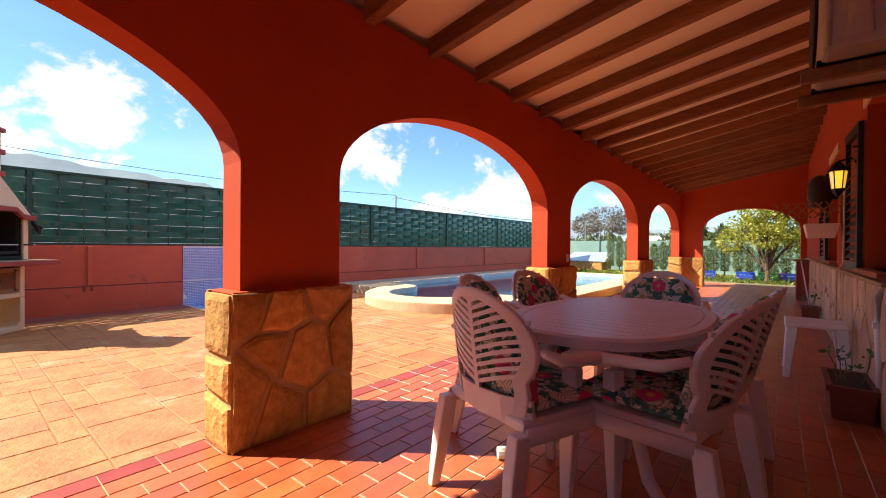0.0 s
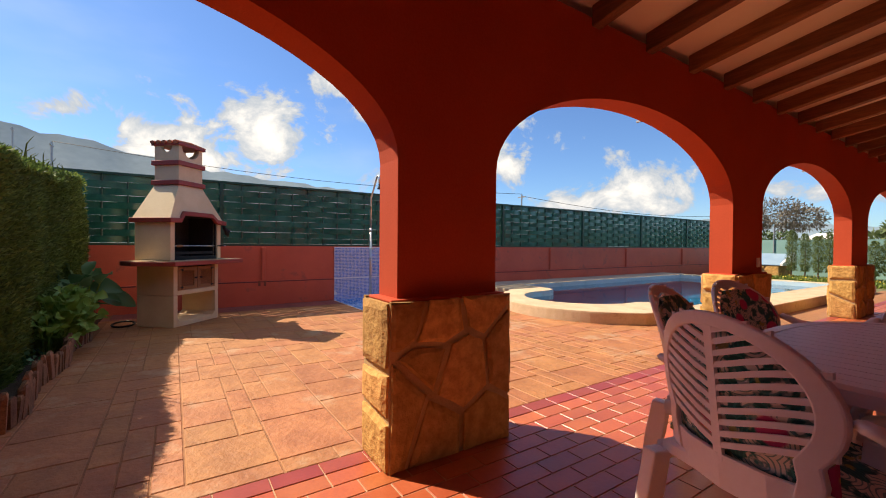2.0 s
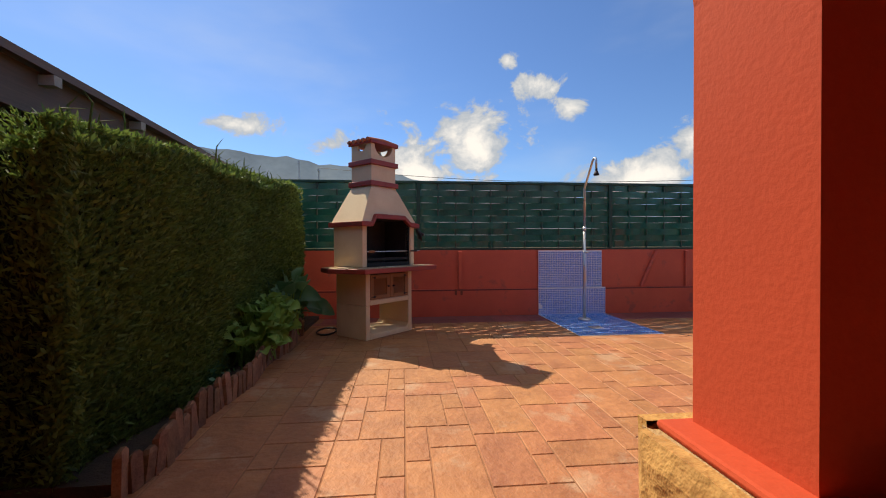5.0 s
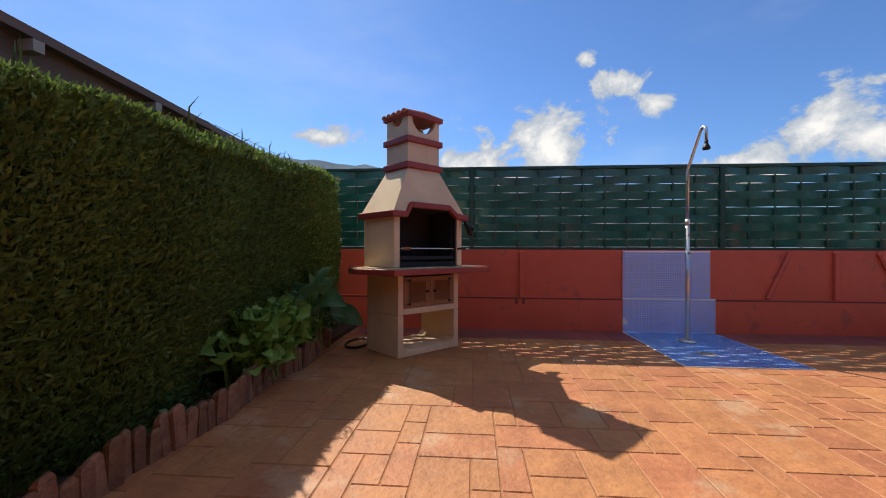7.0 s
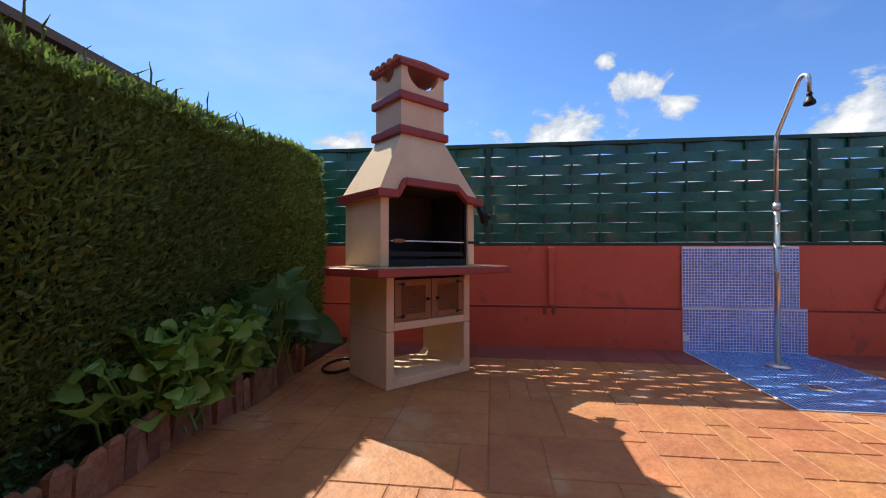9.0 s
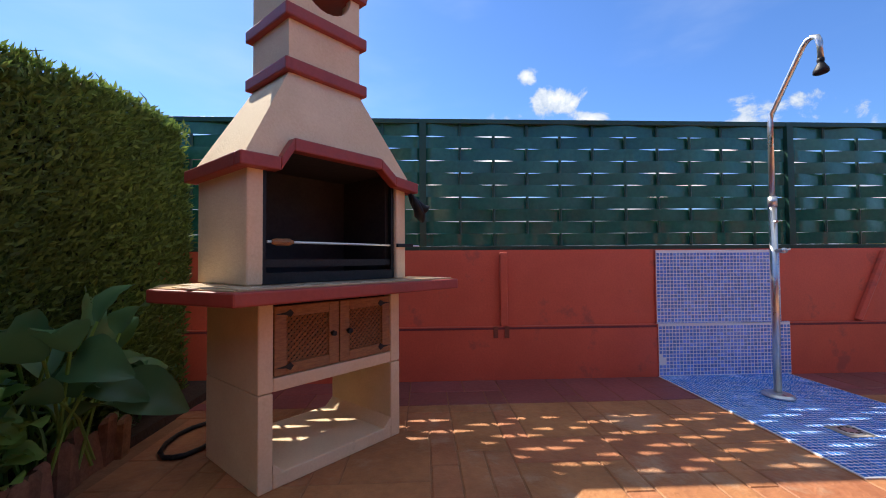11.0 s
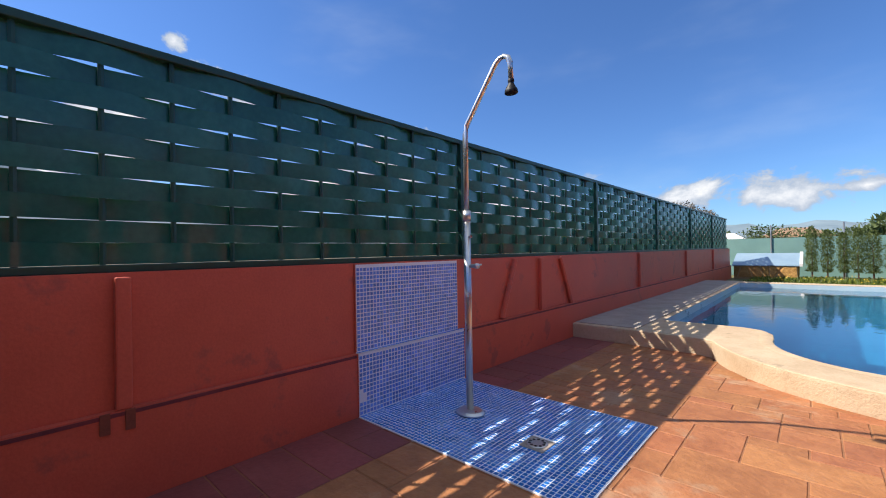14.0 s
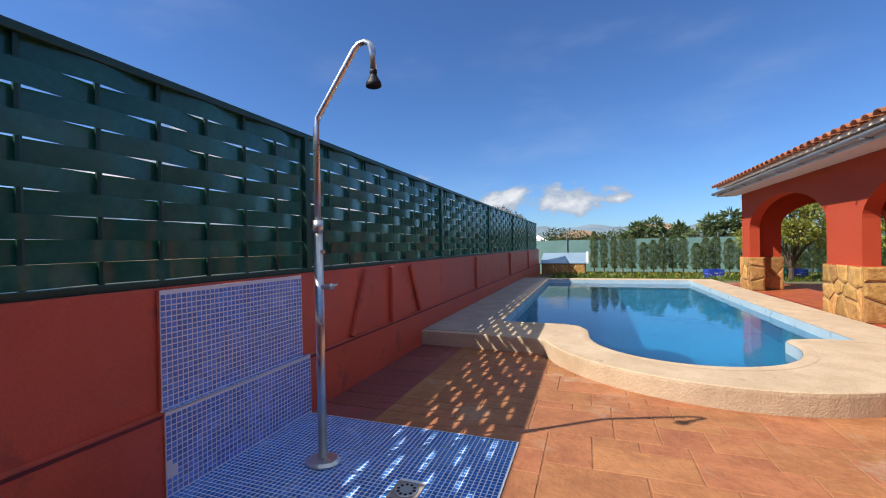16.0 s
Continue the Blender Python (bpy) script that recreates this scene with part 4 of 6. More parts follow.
part("grate", Shape().lathe([(0.058, 0.006), (0.058, 0.009), (0.052, 0.011), (0.03, 0.010)], 0, 0, 20), STEEL, dr)
for k in range(10):
    a = 2 * math.pi * k / 10
    # no real hole: a black disc paints the dark of each slot
    part("slot", Shape().lathe([(0.009, 0.0108), (0.009, 0.0118)], 0.042 * math.cos(a), 0.042 * math.sin(a), 8), SOOT_AND_SHADE, dr)


# ---- garden chairs, cushions and table ----
def garden_chair(label, recline, tall):
    c = thing("garden_chair", label, "chair", group="chairs round the table")
    seat = Shape()
    outline = [(-0.235, -0.20), (-0.25, 0.12), (-0.21, 0.24), (-0.08, 0.27), (0.08, 0.27), (0.21, 0.24), (0.25, 0.12), (0.235, -0.20)]
    seat.loft([[(x * 0.98, y, 0.395) for x, y in outline], [(x, y, 0.405) for x, y in outline], [(x, y, 0.428) for x, y in outline], [(x * 0.96, y * 0.97, 0.436) for x, y in outline]])
    part("seat", seat, PLASTIC, c, smooth=False)
    part("apron", Shape().tube([(-0.25, -0.20, 0.385), (-0.262, 0.1, 0.385), (-0.21, 0.25, 0.385), (0, 0.285, 0.385), (0.21, 0.25, 0.385), (0.262, 0.1, 0.385), (0.25, -0.20, 0.385)], 0.016, 6, 2.2), PLASTIC, c, smooth=True)

    def bk(x, z):
        lean = (z - 0.40) * recline
        return (x, -0.215 - lean + 0.10 * (x / 0.28) ** 2, 0.40 + (z - 0.40) * tall)
    n = 28
    edge = []
    for k in range(n + 1):
        a = math.pi * (1.18 - 1.36 * k / n)
        edge.append((0.272 * math.cos(a), 0.76 + 0.285 * math.sin(a)))
    edge = [(-0.215, 0.42), (-0.235, 0.55)] + edge + [(0.235, 0.55), (0.215, 0.42)]
    hoop = Shape()
    rings = []
    for k, (x, z) in enumerate(edge):
        p, q = edge[max(0, k - 1)], edge[min(len(edge) - 1, k + 1)]
        tx, tz = q[0] - p[0], q[1] - p[1]
        d = math.hypot(tx, tz) or 1
        nx, nz = tz / d, -tx / d
        wide = 0.056
        i, o = bk(x - nx * -0.006, z - nz * -0.006), bk(x + nx * wide, z + nz * wide)
        rings.append([(o[0], o[1] - 0.011, o[2]), (o[0], o[1] + 0.011, o[2]), (i[0], i[1] + 0.011, i[2]), (i[0], i[1] - 0.011, i[2])])
    hoop.loft(rings)
    part("back_frame", hoop, PLASTIC, c, "smooth rounded hoop", bevel=0.006)
    part("spine", Shape().loft([[(bk(x, z)[0], bk(x, z)[1] + d, bk(x, z)[2]) for x, d in ((-w, -0.006), (w, -0.006), (w, 0.006), (-w, 0.006))] for z, w in ((0.5, 0.014), (0.76, 0.012), (1.02, 0.014))]), PLASTIC, c)
    part("back_foot", Shape().loft([[(x, bk(x, z)[1] + d, bk(x, z)[2]) for x in (-0.235, -0.12, 0, 0.12, 0.235)] + [(x, bk(x, z)[1] + d + 0.014, bk(x, z)[2]) for x in (0.235, 0.12, 0, -0.12, -0.235)] for z, d in ((0.40, -0.007), (0.53, -0.007))]), PLASTIC, c)
    for side in (-1, 1):
        for k in range(11):
            z = 0.565 + k * 0.041
            pts = []
            for q in range(6):
                x = 0.012 + 0.235 * q / 5
                zz = z + 0.085 * (q / 5) ** 1.4 + 0.02 * math.sin(q / 5 * math.pi)
                lim = 0.76 + 0.285 * math.sqrt(max(0.0, 1 - (x / 0.285) ** 2)) if zz > 0.7 else 2
                if zz < lim:
                    pts.append((side * x, zz))
            if len(pts) > 1:
                s = Shape().loft([[(bk(x, z2)[0], bk(x, z2)[1] + d, bk(x, z2)[2] + h) for d, h in ((-0.005, -0.0085), (0.005, -0.0085), (0.005, 0.0085), (-0.005, 0.0085))] for x, z2 in pts])
                part("slat", s, PLASTIC, c)
        zb = 0.40 + 0.29 / tall
        arm = [(side * 0.285, bk(0.275, zb)[1], 0.69), (side * 0.297, bk(0.275, zb)[1] * 0.55, 0.657), (side * 0.305, 0.06, 0.645), (side * 0.30, 0.20, 0.64), (side * 0.285, 0.265, 0.615), (side * 0.275, 0.275, 0.56)]
        part("armrest", Shape().tube(arm, [0.026, 0.034, 0.038, 0.038, 0.032, 0.028], 8, 0.62), PLASTIC, c, smooth=True)
        for y, top, foot in ((0.245, 0.57, 0.275), (-0.22, 0.40, -0.285)):
            xt, xf = side * (0.275 if y > 0 else 0.235), side * (0.265 if y > 0 else 0.25)
            rings = []
            for s_, w in ((0, 0.034), (0.35, 0.036), (0.75, 0.028), (1, 0.022)):
                x, yy, z = xt + (xf - xt) * s_, y + (foot - y) * s_, top * (1 - s_)
                rings.append([(x + a * w * 0.8, yy + b * w, z) for a, b in ((-1, -1), (1, -1), (1, 1), (-1, 1))])
            part("leg", Shape().loft(rings), PLASTIC, c, bevel=0.007)
    return c


def pad(points, thick):
    """A soft quilted pad: a grid of points with puffed faces."""
    n, m = len(points), len(points[0])
    s = Shape()
    for way in (1, -1):
        for i in range(n):
            for j in range(m):
                p, nor = points[i][j]
                e = min(i, n - 1 - i, 3) / 3.0
                g = min(j, m - 1 - j, 3) / 3.0
                puff = thick * (0.25 + 0.75 * math.sqrt(max(0.0, min(1.0, e * 1.2)) * max(0.0, min(1.0, g * 1.2))))
                s.v.append(tuple(Vector(p) + Vector(nor) * puff * way * 0.5))
    for i in range(n - 1):
        for j in range(m - 1):
            a = i * m + j
            s.f.append((a, a + m, a + m + 1, a + 1))
            b = n * m + a
            s.f.append((b, b + 1, b + m + 1, b + m))
    rim = [i * m for i in range(n)] + [(n - 1) * m + j for j in range(1, m)] + [i * m + m - 1 for i in range(n - 2, -1, -1)] + [j for j in range(m - 2, 0, -1)]
    for a, b in zip(rim, rim[1:] + rim[:1]):
        s.f.append((b, a, n * m + a, n * m + b))
    return s


def cushion(recline, tall):
    c = thing("chair_cushion", "padded chair cushion in dark tropical flower fabric", "cushion", group="cushions on the chairs")
    grid = [[((-0.235 + 0.47 * j / 10, -0.17 + 0.44 * i / 10, 0.472), (0, 0, 1)) for j in range(11)] for i in range(11)]
    part("seat_pad", pad(grid, 0.075), FLORAL, c, smooth=True)
    nor = Vector((0, 1, recline)).normalized()

    def at(u, v):
        z = 0.50 + 0.47 * v
        half = 0.225 * (1 if v < 0.55 else math.sqrt(max(0.15, 1 - ((v - 0.55) / 0.52) ** 2)))
        x = half * (2 * u - 1)
        return ((x, -0.170 - (z - 0.40) * recline + 0.085 * (x / 0.28) ** 2, 0.40 + (z - 0.40) * tall), tuple(nor))
    part("back_pad", pad([[at(j / 10, i / 10) for j in range(11)] for i in range(11)], 0.07), FLORAL, c, smooth=True)
    return c


CHAIRS = [(-1.24, 1.50, -80), (-1.20, 2.05, -100), (-0.72, 2.44, 180), (-0.41, 1.22, 80), (-0.37, 1.76, 88)]
upright_chair, upright_pads = garden_chair("pinkish white plastic armchair with its chevron slatted back set upright", 0.10, 0.79), cushion(0.10, 0.79)
upright_chair.matrix_basis = upright_pads.matrix_basis = pose(-0.90, 0.925, 0, 0, 0, -19)
first, pads = garden_chair("pinkish white plastic armchair with its chevron slatted back reclined", 0.20, 0.77), cushion(0.20, 0.77)
for k, (x, y, a) in enumerate(CHAIRS):
    m = pose(x, y, 0, 0, 0, a)
    if k == 0:
        first.matrix_basis = pads.matrix_basis = m
    else:
        copy_thing(first, m)
        copy_thing(pads, m)

tb = thing("garden_table", "oval pinkish white plastic table with a slatted top", "table", pose(-0.73, 1.66, 0))
A, Bx, Z = 0.46, 0.74, 0.715


def oval(d):
    return [((A + d) * abs(math.cos(t)) ** 0.85 * (1 if math.cos(t) > 0 else -1), (Bx + d) * abs(math.sin(t)) ** 0.85 * (1 if math.sin(t) > 0 else -1)) for t in [2 * math.pi * k / 64 for k in range(64)]]


part("rim", Shape().loft([[(x, y, Z - 0.055) for x, y in oval(-0.035)], [(x, y, Z - 0.05) for x, y in oval(-0.005)], [(x, y, Z - 0.012) for x, y in oval(0.0)], [(x, y, Z) for x, y in oval(-0.012)], [(x, y, Z) for x, y in oval(-0.06)], [(x, y, Z - 0.01) for x, y in oval(-0.065)]], caps=True), PLASTIC, tb, "rounded table rim", smooth=False)
inside = oval(-0.067)
for k in range(17):
    y0 = -0.68 + k * 0.08
    poly = clip(clip(inside, 0, y0 + 0.075, 0, 1), 0, y0, 0, -1)
    if len(poly) > 2:
        part("slat", Shape().prism(poly, Z - 0.014, Z - 0.001), PLASTIC, tb)
for sx in (-1, 1):
    for sy in (-1, 1):
        part("leg", Shape().tube([(sx * 0.144, sy * 0.420, Z - 0.06), (sx * 0.187, sy * 0.431, 0.52), (sx * 0.216, sy * 0.437, 0.3), (sx * 0.274, sy * 0.459, 0.10), (sx * 0.346, sy * 0.504, 0.028), (sx * 0.374, sy * 0.532, 0.026)], 0.027, 10), PLASTIC, tb, smooth=True)
        part("foot_cap", Shape().tube([(sx * 0.360, sy * 0.518, 0.03), (sx * 0.396, sy * 0.552, 0.03)], 0.03, 10), WHITE, tb)
    part("stretcher", Shape().tube([(sx * 0.202, -0.43, 0.40), (sx * 0.158, 0, 0.42), (sx * 0.202, 0.43, 0.40)], 0.022, 8), PLASTIC, tb, smooth=True)
part("cross_bar", Shape().tube([(-0.158, 0, 0.42), (0.158, 0, 0.42)], 0.022, 8), PLASTIC, tb)

st = thing("stool", "white plastic stool on the tiles by the house wall", "stool", pose(0.19, 4.0, 0))
part("top", Shape().box(-0.20, 0.19, -0.2, 0.2, 0.42, 0.46), WHITE, st, bevel=0.015)
for sx in (-1, 1):
    for sy in (-1, 1):
        part("leg", Shape().loft([[(sx * (0.15 + d) + a * w, sy * (0.155 + d) + b * w, z) for a, b in ((-1, -1), (1, -1), (1, 1), (-1, 1))] for z, d, w in ((0.42, 0, 0.035), (0.2, 0.02, 0.028), (0, 0.035, 0.022))]), WHITE, st, bevel=0.006)


# ---- things on and along the house wall ----
ac = thing("air_conditioner", "beige outdoor air conditioning unit on timber brackets on the red wall", "air conditioner", pose(0.215, 1.95, 1.81))
part("casing", Shape().box(-0.14, 0.14, -0.40, 0.40, 0.03, 0.66), BEIGE, ac, bevel=0.02)
part("side_cover", Shape().loft([[(x0, -0.395, z), (x1, -0.395, z), (x1 - 0.012, -0.40 - d, z + h), (x0 + 0.012, -0.40 - d, z + h)] for z, x0, x1, d, h in ((0.07, -0.09, 0.01, 0.004, 0.0), (0.12, -0.072, 0.002, 0.045, 0.01), (0.23, -0.07, 0.0, 0.045, 0.0), (0.28, -0.088, 0.008, 0.07, 0.0), (0.58, -0.088, 0.008, 0.07, 0.0), (0.62, -0.08, 0.004, 0.02, 0.0))]), BEIGE, ac, "bulging side cover", bevel=0.005)
part("corner_rib", Shape().tube([(-0.125, -0.402, 0.05), (-0.125, -0.402, 0.63)], 0.012, 8), BEIGE, ac, smooth=True)
part("fan_grille", Shape().lathe([(0.22, 0), (0.22, 0.012), (0.19, 0.016), (0.05, 0.016)], 0, 0, 24), IRON, ac, m=Matrix.Translation((-0.14, 0.08, 0.34)) @ Matrix.Rotation(-math.pi / 2, 4, "Y"))
for y in (-0.22, 0.17):
    part("bracket", Shape().box(-0.20, 0.275, y - 0.022, y + 0.022, -0.028, 0.028), OAK, ac, "timber bracket", bevel=0.006)
    part("bracket_pad", Shape().box(-0.15, 0.12, y - 0.05, y + 0.05, 0.03, 0.045), IRON, ac)
for k in range(3):
    part("cable", Shape().tube([(0.0, -0.40, 0.30 - 0.035 * k), (0.03, -0.44, 0.31 - 0.035 * k), (0.08, -0.46, 0.36 - 0.05 * k), (0.137, -0.45, 0.40 - 0.10 * k)], 0.011 - 0.003 * k, 8), IRON if k < 2 else BEIGE, ac)
for k, (y0, y1) in enumerate(WINDOWS):
    win = thing("window_%d" % (k + 1), "recessed house window with dark panes", "window", kind="structure")
    fr = part("window_frame", Shape().box(0.70, 0.74, y0, y0 + 0.05, 0.92, 2.2).box(0.70, 0.74, y1 - 0.05, y1, 0.92, 2.2).box(0.70, 0.74, y0 + 0.05, y1 - 0.05, 0.92, 0.97).box(0.70, 0.74, y0 + 0.05, y1 - 0.05, 2.15, 2.2), OAK, win)
    part("pane", Shape().box(0.715, 0.725, y0 + 0.05, y1 - 0.05, 0.97, 2.15), DARK_GLASS, fr)
    part("window_sill", Shape().box(0.41, 0.70, y0 - 0.03, y1 + 0.03, 0.885, 0.92), CLAY, win, bevel=0.006)
    part("lintel", Shape().box(0.46, 0.475, y0 - 0.10, y1 + 0.10, 2.2, 2.30), CREAM, win, "pale band above the window")
    sh2 = thing("shutter", "dark louvred wooden shutter folded back against the wall", "shutter", pose(0.462, y1 + 0.02, 0.89, 0, 0, 2), "window shutters")
    part("frame", Shape().box(-0.035, 0, 0, 0.06, 0, 1.2).box(-0.035, 0, 0.56, 0.62, 0, 1.2).box(-0.035, 0, 0.06, 0.56, 0, 0.08).box(-0.035, 0, 0.06, 0.56, 1.12, 1.2), DARK_WOOD, sh2, bevel=0.004)
    for q in range(15):
        z = 0.10 + q * 0.068
        part("louvre", Shape().hexa([(-0.034, 0.06, z), (-0.004, 0.06, z + 0.045), (-0.004, 0.56, z + 0.045), (-0.034, 0.56, z)], [(-0.028, 0.06, z), (0.002, 0.06, z + 0.045), (0.002, 0.56, z + 0.045), (-0.028, 0.56, z)]), DARK_WOOD, sh2)
    part("hinge_pin", Shape().tube([(-0.01, 0.0, 1.0), (-0.06, 0.02, 1.0)], 0.008, 6), IRON, sh2)

la = thing("wall_lantern", "black iron wall lantern with amber glass on the house wall", "lantern", pose(0.345, 4.35, 1.60))
part("arm", Shape().tube([(0.13, 0, 0.2), (0.08, 0, 0.26), (0.0, 0, 0.24)], 0.01, 6), IRON, la)
part("cap", Shape().lathe([(0.015, 0.24), (0.05, 0.19), (0.075, 0.15)], 0, 0, 6), IRON, la)
part("glass", Shape().lathe([(0.062, 0.15), (0.045, 0.0)], 0, 0, 6), AMBER, la, "amber glass")
part("base", Shape().lathe([(0.05, 0.0), (0.03, -0.04), (0.01, -0.07)], 0, 0, 6), IRON, la)
for k in range(6):
    a = 2 * math.pi * k / 6
    part("bar", Shape().tube([(0.063 * math.cos(a), 0.063 * math.sin(a), 0.15), (0.046 * math.cos(a), 0.046 * math.sin(a), 0.0)], 0.005, 4), IRON, la)
part("wall_plate", Shape().box(0.115, 0.13, -0.04, 0.04, 0.12, 0.28), IRON, la)

ra = thing("drying_rack", "folding wooden lattice drying rack fixed to the wall", "rack", pose(0.465, 5.5, 1.50))
for k in range(6):
    for d in (-1, 1):
        x = -0.09 * k
        part("slat", Shape().box(-0.008, 0.008, -0.004, 0.004, -0.12, 0.12), OAK, ra, m=Matrix.Translation((x - 0.05, 0.006 * d, 0)) @ Matrix.Rotation(d * 0.72, 4, "Y"))
part("wall_bar", Shape().box(-0.012, 0.01, -0.02, 0.02, -0.15, 0.15), OAK, ra)
hp = thing("hanging_planter", "pinkish plastic planter hanging below the drying rack", "planter", pose(0.30, 5.5, 1.19))
part("trough", Shape().loft([[(-0.11, -0.16, 0), (0.11, -0.16, 0), (0.11, 0.16, 0), (-0.11, 0.16, 0)], [(-0.14, -0.2, 0.15), (0.14, -0.2, 0.15), (0.14, 0.2, 0.15), (-0.14, 0.2, 0.15)]]), PLASTIC, hp, bevel=0.008)
for y in (-0.15, 0.15):
    part("hook", Shape().tube([(0.0, y, 0.14), (0.0, y, 0.22), (0.02, y, 0.26)], 0.005, 5), IRON, hp)
urn = thing("water_heater", "small rounded brown metal vessel high on the wall", "vessel", pose(0.315, 5.95, 1.55))
part("body", Shape().lathe([(0.02, 0), (0.09, 0.02), (0.11, 0.12), (0.11, 0.28), (0.08, 0.36), (0.03, 0.39)], 0, 0, 16), DARK_WOOD, urn, smooth=True)
part("bracket", Shape().box(0.08, 0.16, -0.03, 0.03, 0.1, 0.16), IRON, urn)
pipe = thing("wall_pipe", "white plastic pipe running down the stone cladding", "pipe", pose(0.418, 2.85, 0))
part("tube", Shape().tube([(0, 0, 0.25), (0.005, 0.07, 0.42), (0.0, 0.12, 0.60), (0.0, 0.09, 0.78), (0.03, 0.09, 0.86)], 0.017, 8), WHITE, pipe, smooth=True)
part("clip", Shape().box(-0.02, 0.02, 0.10, 0.14, 0.58, 0.62), WHITE, pipe)
pipe = thing("wall_cable", "thin red-brown conduit down the house wall", "conduit", pose(0.462, 5.2, 0))
part("tube", Shape().tube([(0, 0, 1.8), (0, 0, 0.92), (-0.05, 0.05, 0.84), (-0.05, 0.02, 0.3), (-0.05, 0.0, 0.05)], 0.012, 6), CREAM, pipe)
tray = thing("round_tray", "small round metal tray on the low maroon wall end", "tray", pose(0.32, 10.8, 0.82))
part("dish", Shape().lathe([(0.13, 0), (0.17, 0.015), (0.17, 0.03), (0.15, 0.022)], 0, 0, 20), CONCRETE, tray)
pol = thing("leaning_pole", "white metal pole leaning on the maroon wall end", "pole")
part("pole", Shape().tube([(0.40, 9.9, 0.012), (0.30, 10.585, 0.82)], 0.012, 6), WHITE, pol)


def floor_planter(x, y, lx, ly, h, seed, label):
    p = thing("planter", label, "planter", pose(x, y, 0))
    part("box", Shape().loft([[(-lx * 0.42, -ly * 0.46, 0), (lx * 0.42, -ly * 0.46, 0), (lx * 0.42, ly * 0.46, 0), (-lx * 0.42, ly * 0.46, 0)], [(-lx / 2, -ly / 2, h), (lx / 2, -ly / 2, h), (lx / 2, ly / 2, h), (-lx / 2, ly / 2, h)]]), POT, p, bevel=0.008)
    part("rim", Shape().box(-lx / 2 - 0.012, lx / 2 + 0.012, -ly / 2 - 0.012, -ly / 2 + 0.02, h - 0.02, h + 0.015).box(-lx / 2 - 0.012, lx / 2 + 0.012, ly / 2 - 0.02, ly / 2 + 0.012, h - 0.02, h + 0.015).box(-lx / 2 - 0.012, -lx / 2 + 0.02, -ly / 2, ly / 2, h - 0.02, h + 0.015).box(lx / 2 - 0.02, lx / 2 + 0.012, -ly / 2, ly / 2, h - 0.02, h + 0.015), POT, p)
    part("soil", Shape().box(-lx / 2 + 0.02, lx / 2 - 0.02, -ly / 2 + 0.02, ly / 2 - 0.02, h, h + 0.006), SOIL, p)
    rng = random.Random(seed)
    w = thing("planter_weed", "straggly green plant in the planter", "plant", pose(x, y, h + 0.005))
    for k in range(5):
        a, b = rng.uniform(-lx * 0.3, lx * 0.3), rng.uniform(-ly * 0.35, ly * 0.35)
        top = (a + rng.uniform(-0.08, 0.08), b + rng.uniform(-0.12, 0.12), rng.uniform(0.1, 0.22))
        part("stem", Shape().tube([(a, b, 0), ((a + top[0]) / 2 + 0.01, (b + top[1]) / 2, top[2] * 0.6), top], 0.004, 5), CYPRESS, w)
        part("foliage", leaves(9, lambda r, t=top: ((t[0] + r.gauss(0, 0.02), t[1] + r.gauss(0, 0.02), t[2] + r.gauss(0, 0.015)), (r.gauss(0, 1), r.gauss(0, 1), 0.4)), 0.02, rng), BROAD, w)


floor_planter(0.31, 3.12, 0.22, 0.50, 0.20, 3, "long brown plastic planter on the tiles by the stone cladding")
floor_planter(0.31, 7.4, 0.20, 0.28, 0.21, 4, "small terracotta coloured planter by the stone cladding")
sw = thing("wall_switch", "small white electric socket on the arcade pier", "socket", pose(X_IN, 4.62, 0.92))
part("plate", Shape().box(0, 0.012, -0.035, 0.035, -0.05, 0.05), WHITE, sw, bevel=0.004)
part("cover", Shape().box(0.012, 0.018, -0.022, 0.022, -0.03, 0.03), WHITE, sw)

# ---- roof edge outside ----
gut = structure("roof_gutter", Shape().loft([[(-2.88 + 0.062 * math.cos(a) - 0.06, y, 2.50 + 0.062 * math.sin(a)) for a in [math.pi * (1 + k / 8) for k in range(9)]] + [(-2.88 + 0.055 * math.cos(a) - 0.06, y, 2.503 + 0.055 * math.sin(a)) for a in [math.pi * (2 - k / 8) for k in range(9)]] for y in (-3.35, 13.48)]), GUTTER, "zinc gutter along the roof edge")
for k in range(20):
    part("gutter_bracket", Shape().box(-3.01, -2.88, -3.2 + 0.85 * k, -3.175 + 0.85 * k, 2.42, 2.44), GUTTER, gut)
roof = structure("roof", Shape().hexa([(-2.88, -3.35, roof_z(-2.88) + 0.077), (0.475, -3.35, roof_z(0.475) + 0.077), (0.475, 13.45, roof_z(0.475) + 0.077), (-2.88, 13.45, roof_z(-2.88) + 0.077)],
                 [(-2.88, -3.35, roof_z(-2.88) + 0.088), (0.475, -3.35, roof_z(0.475) + 0.088), (0.475, 13.45, roof_z(0.475) + 0.088), (-2.88, 13.45, roof_z(-2.88) + 0.088)]), CLAY, "low pitched roof of terracotta barrel tiles")


def barrel(r0, r1, length):
    s = Shape()
    rings = []
    for x, r in ((0, r0), (length, r1)):
        rings.append([(x, r * math.cos(a), r * 0.75 * math.sin(a)) for a in [math.pi * k / 8 for k in range(9)]] + [(x, (r - 0.012) * math.cos(a), (r - 0.012) * 0.75 * math.sin(a)) for a in [math.pi * (1 - k / 8) for k in range(9)]])
    return s.loft(rings).mesh("roof_tile", CLAY)


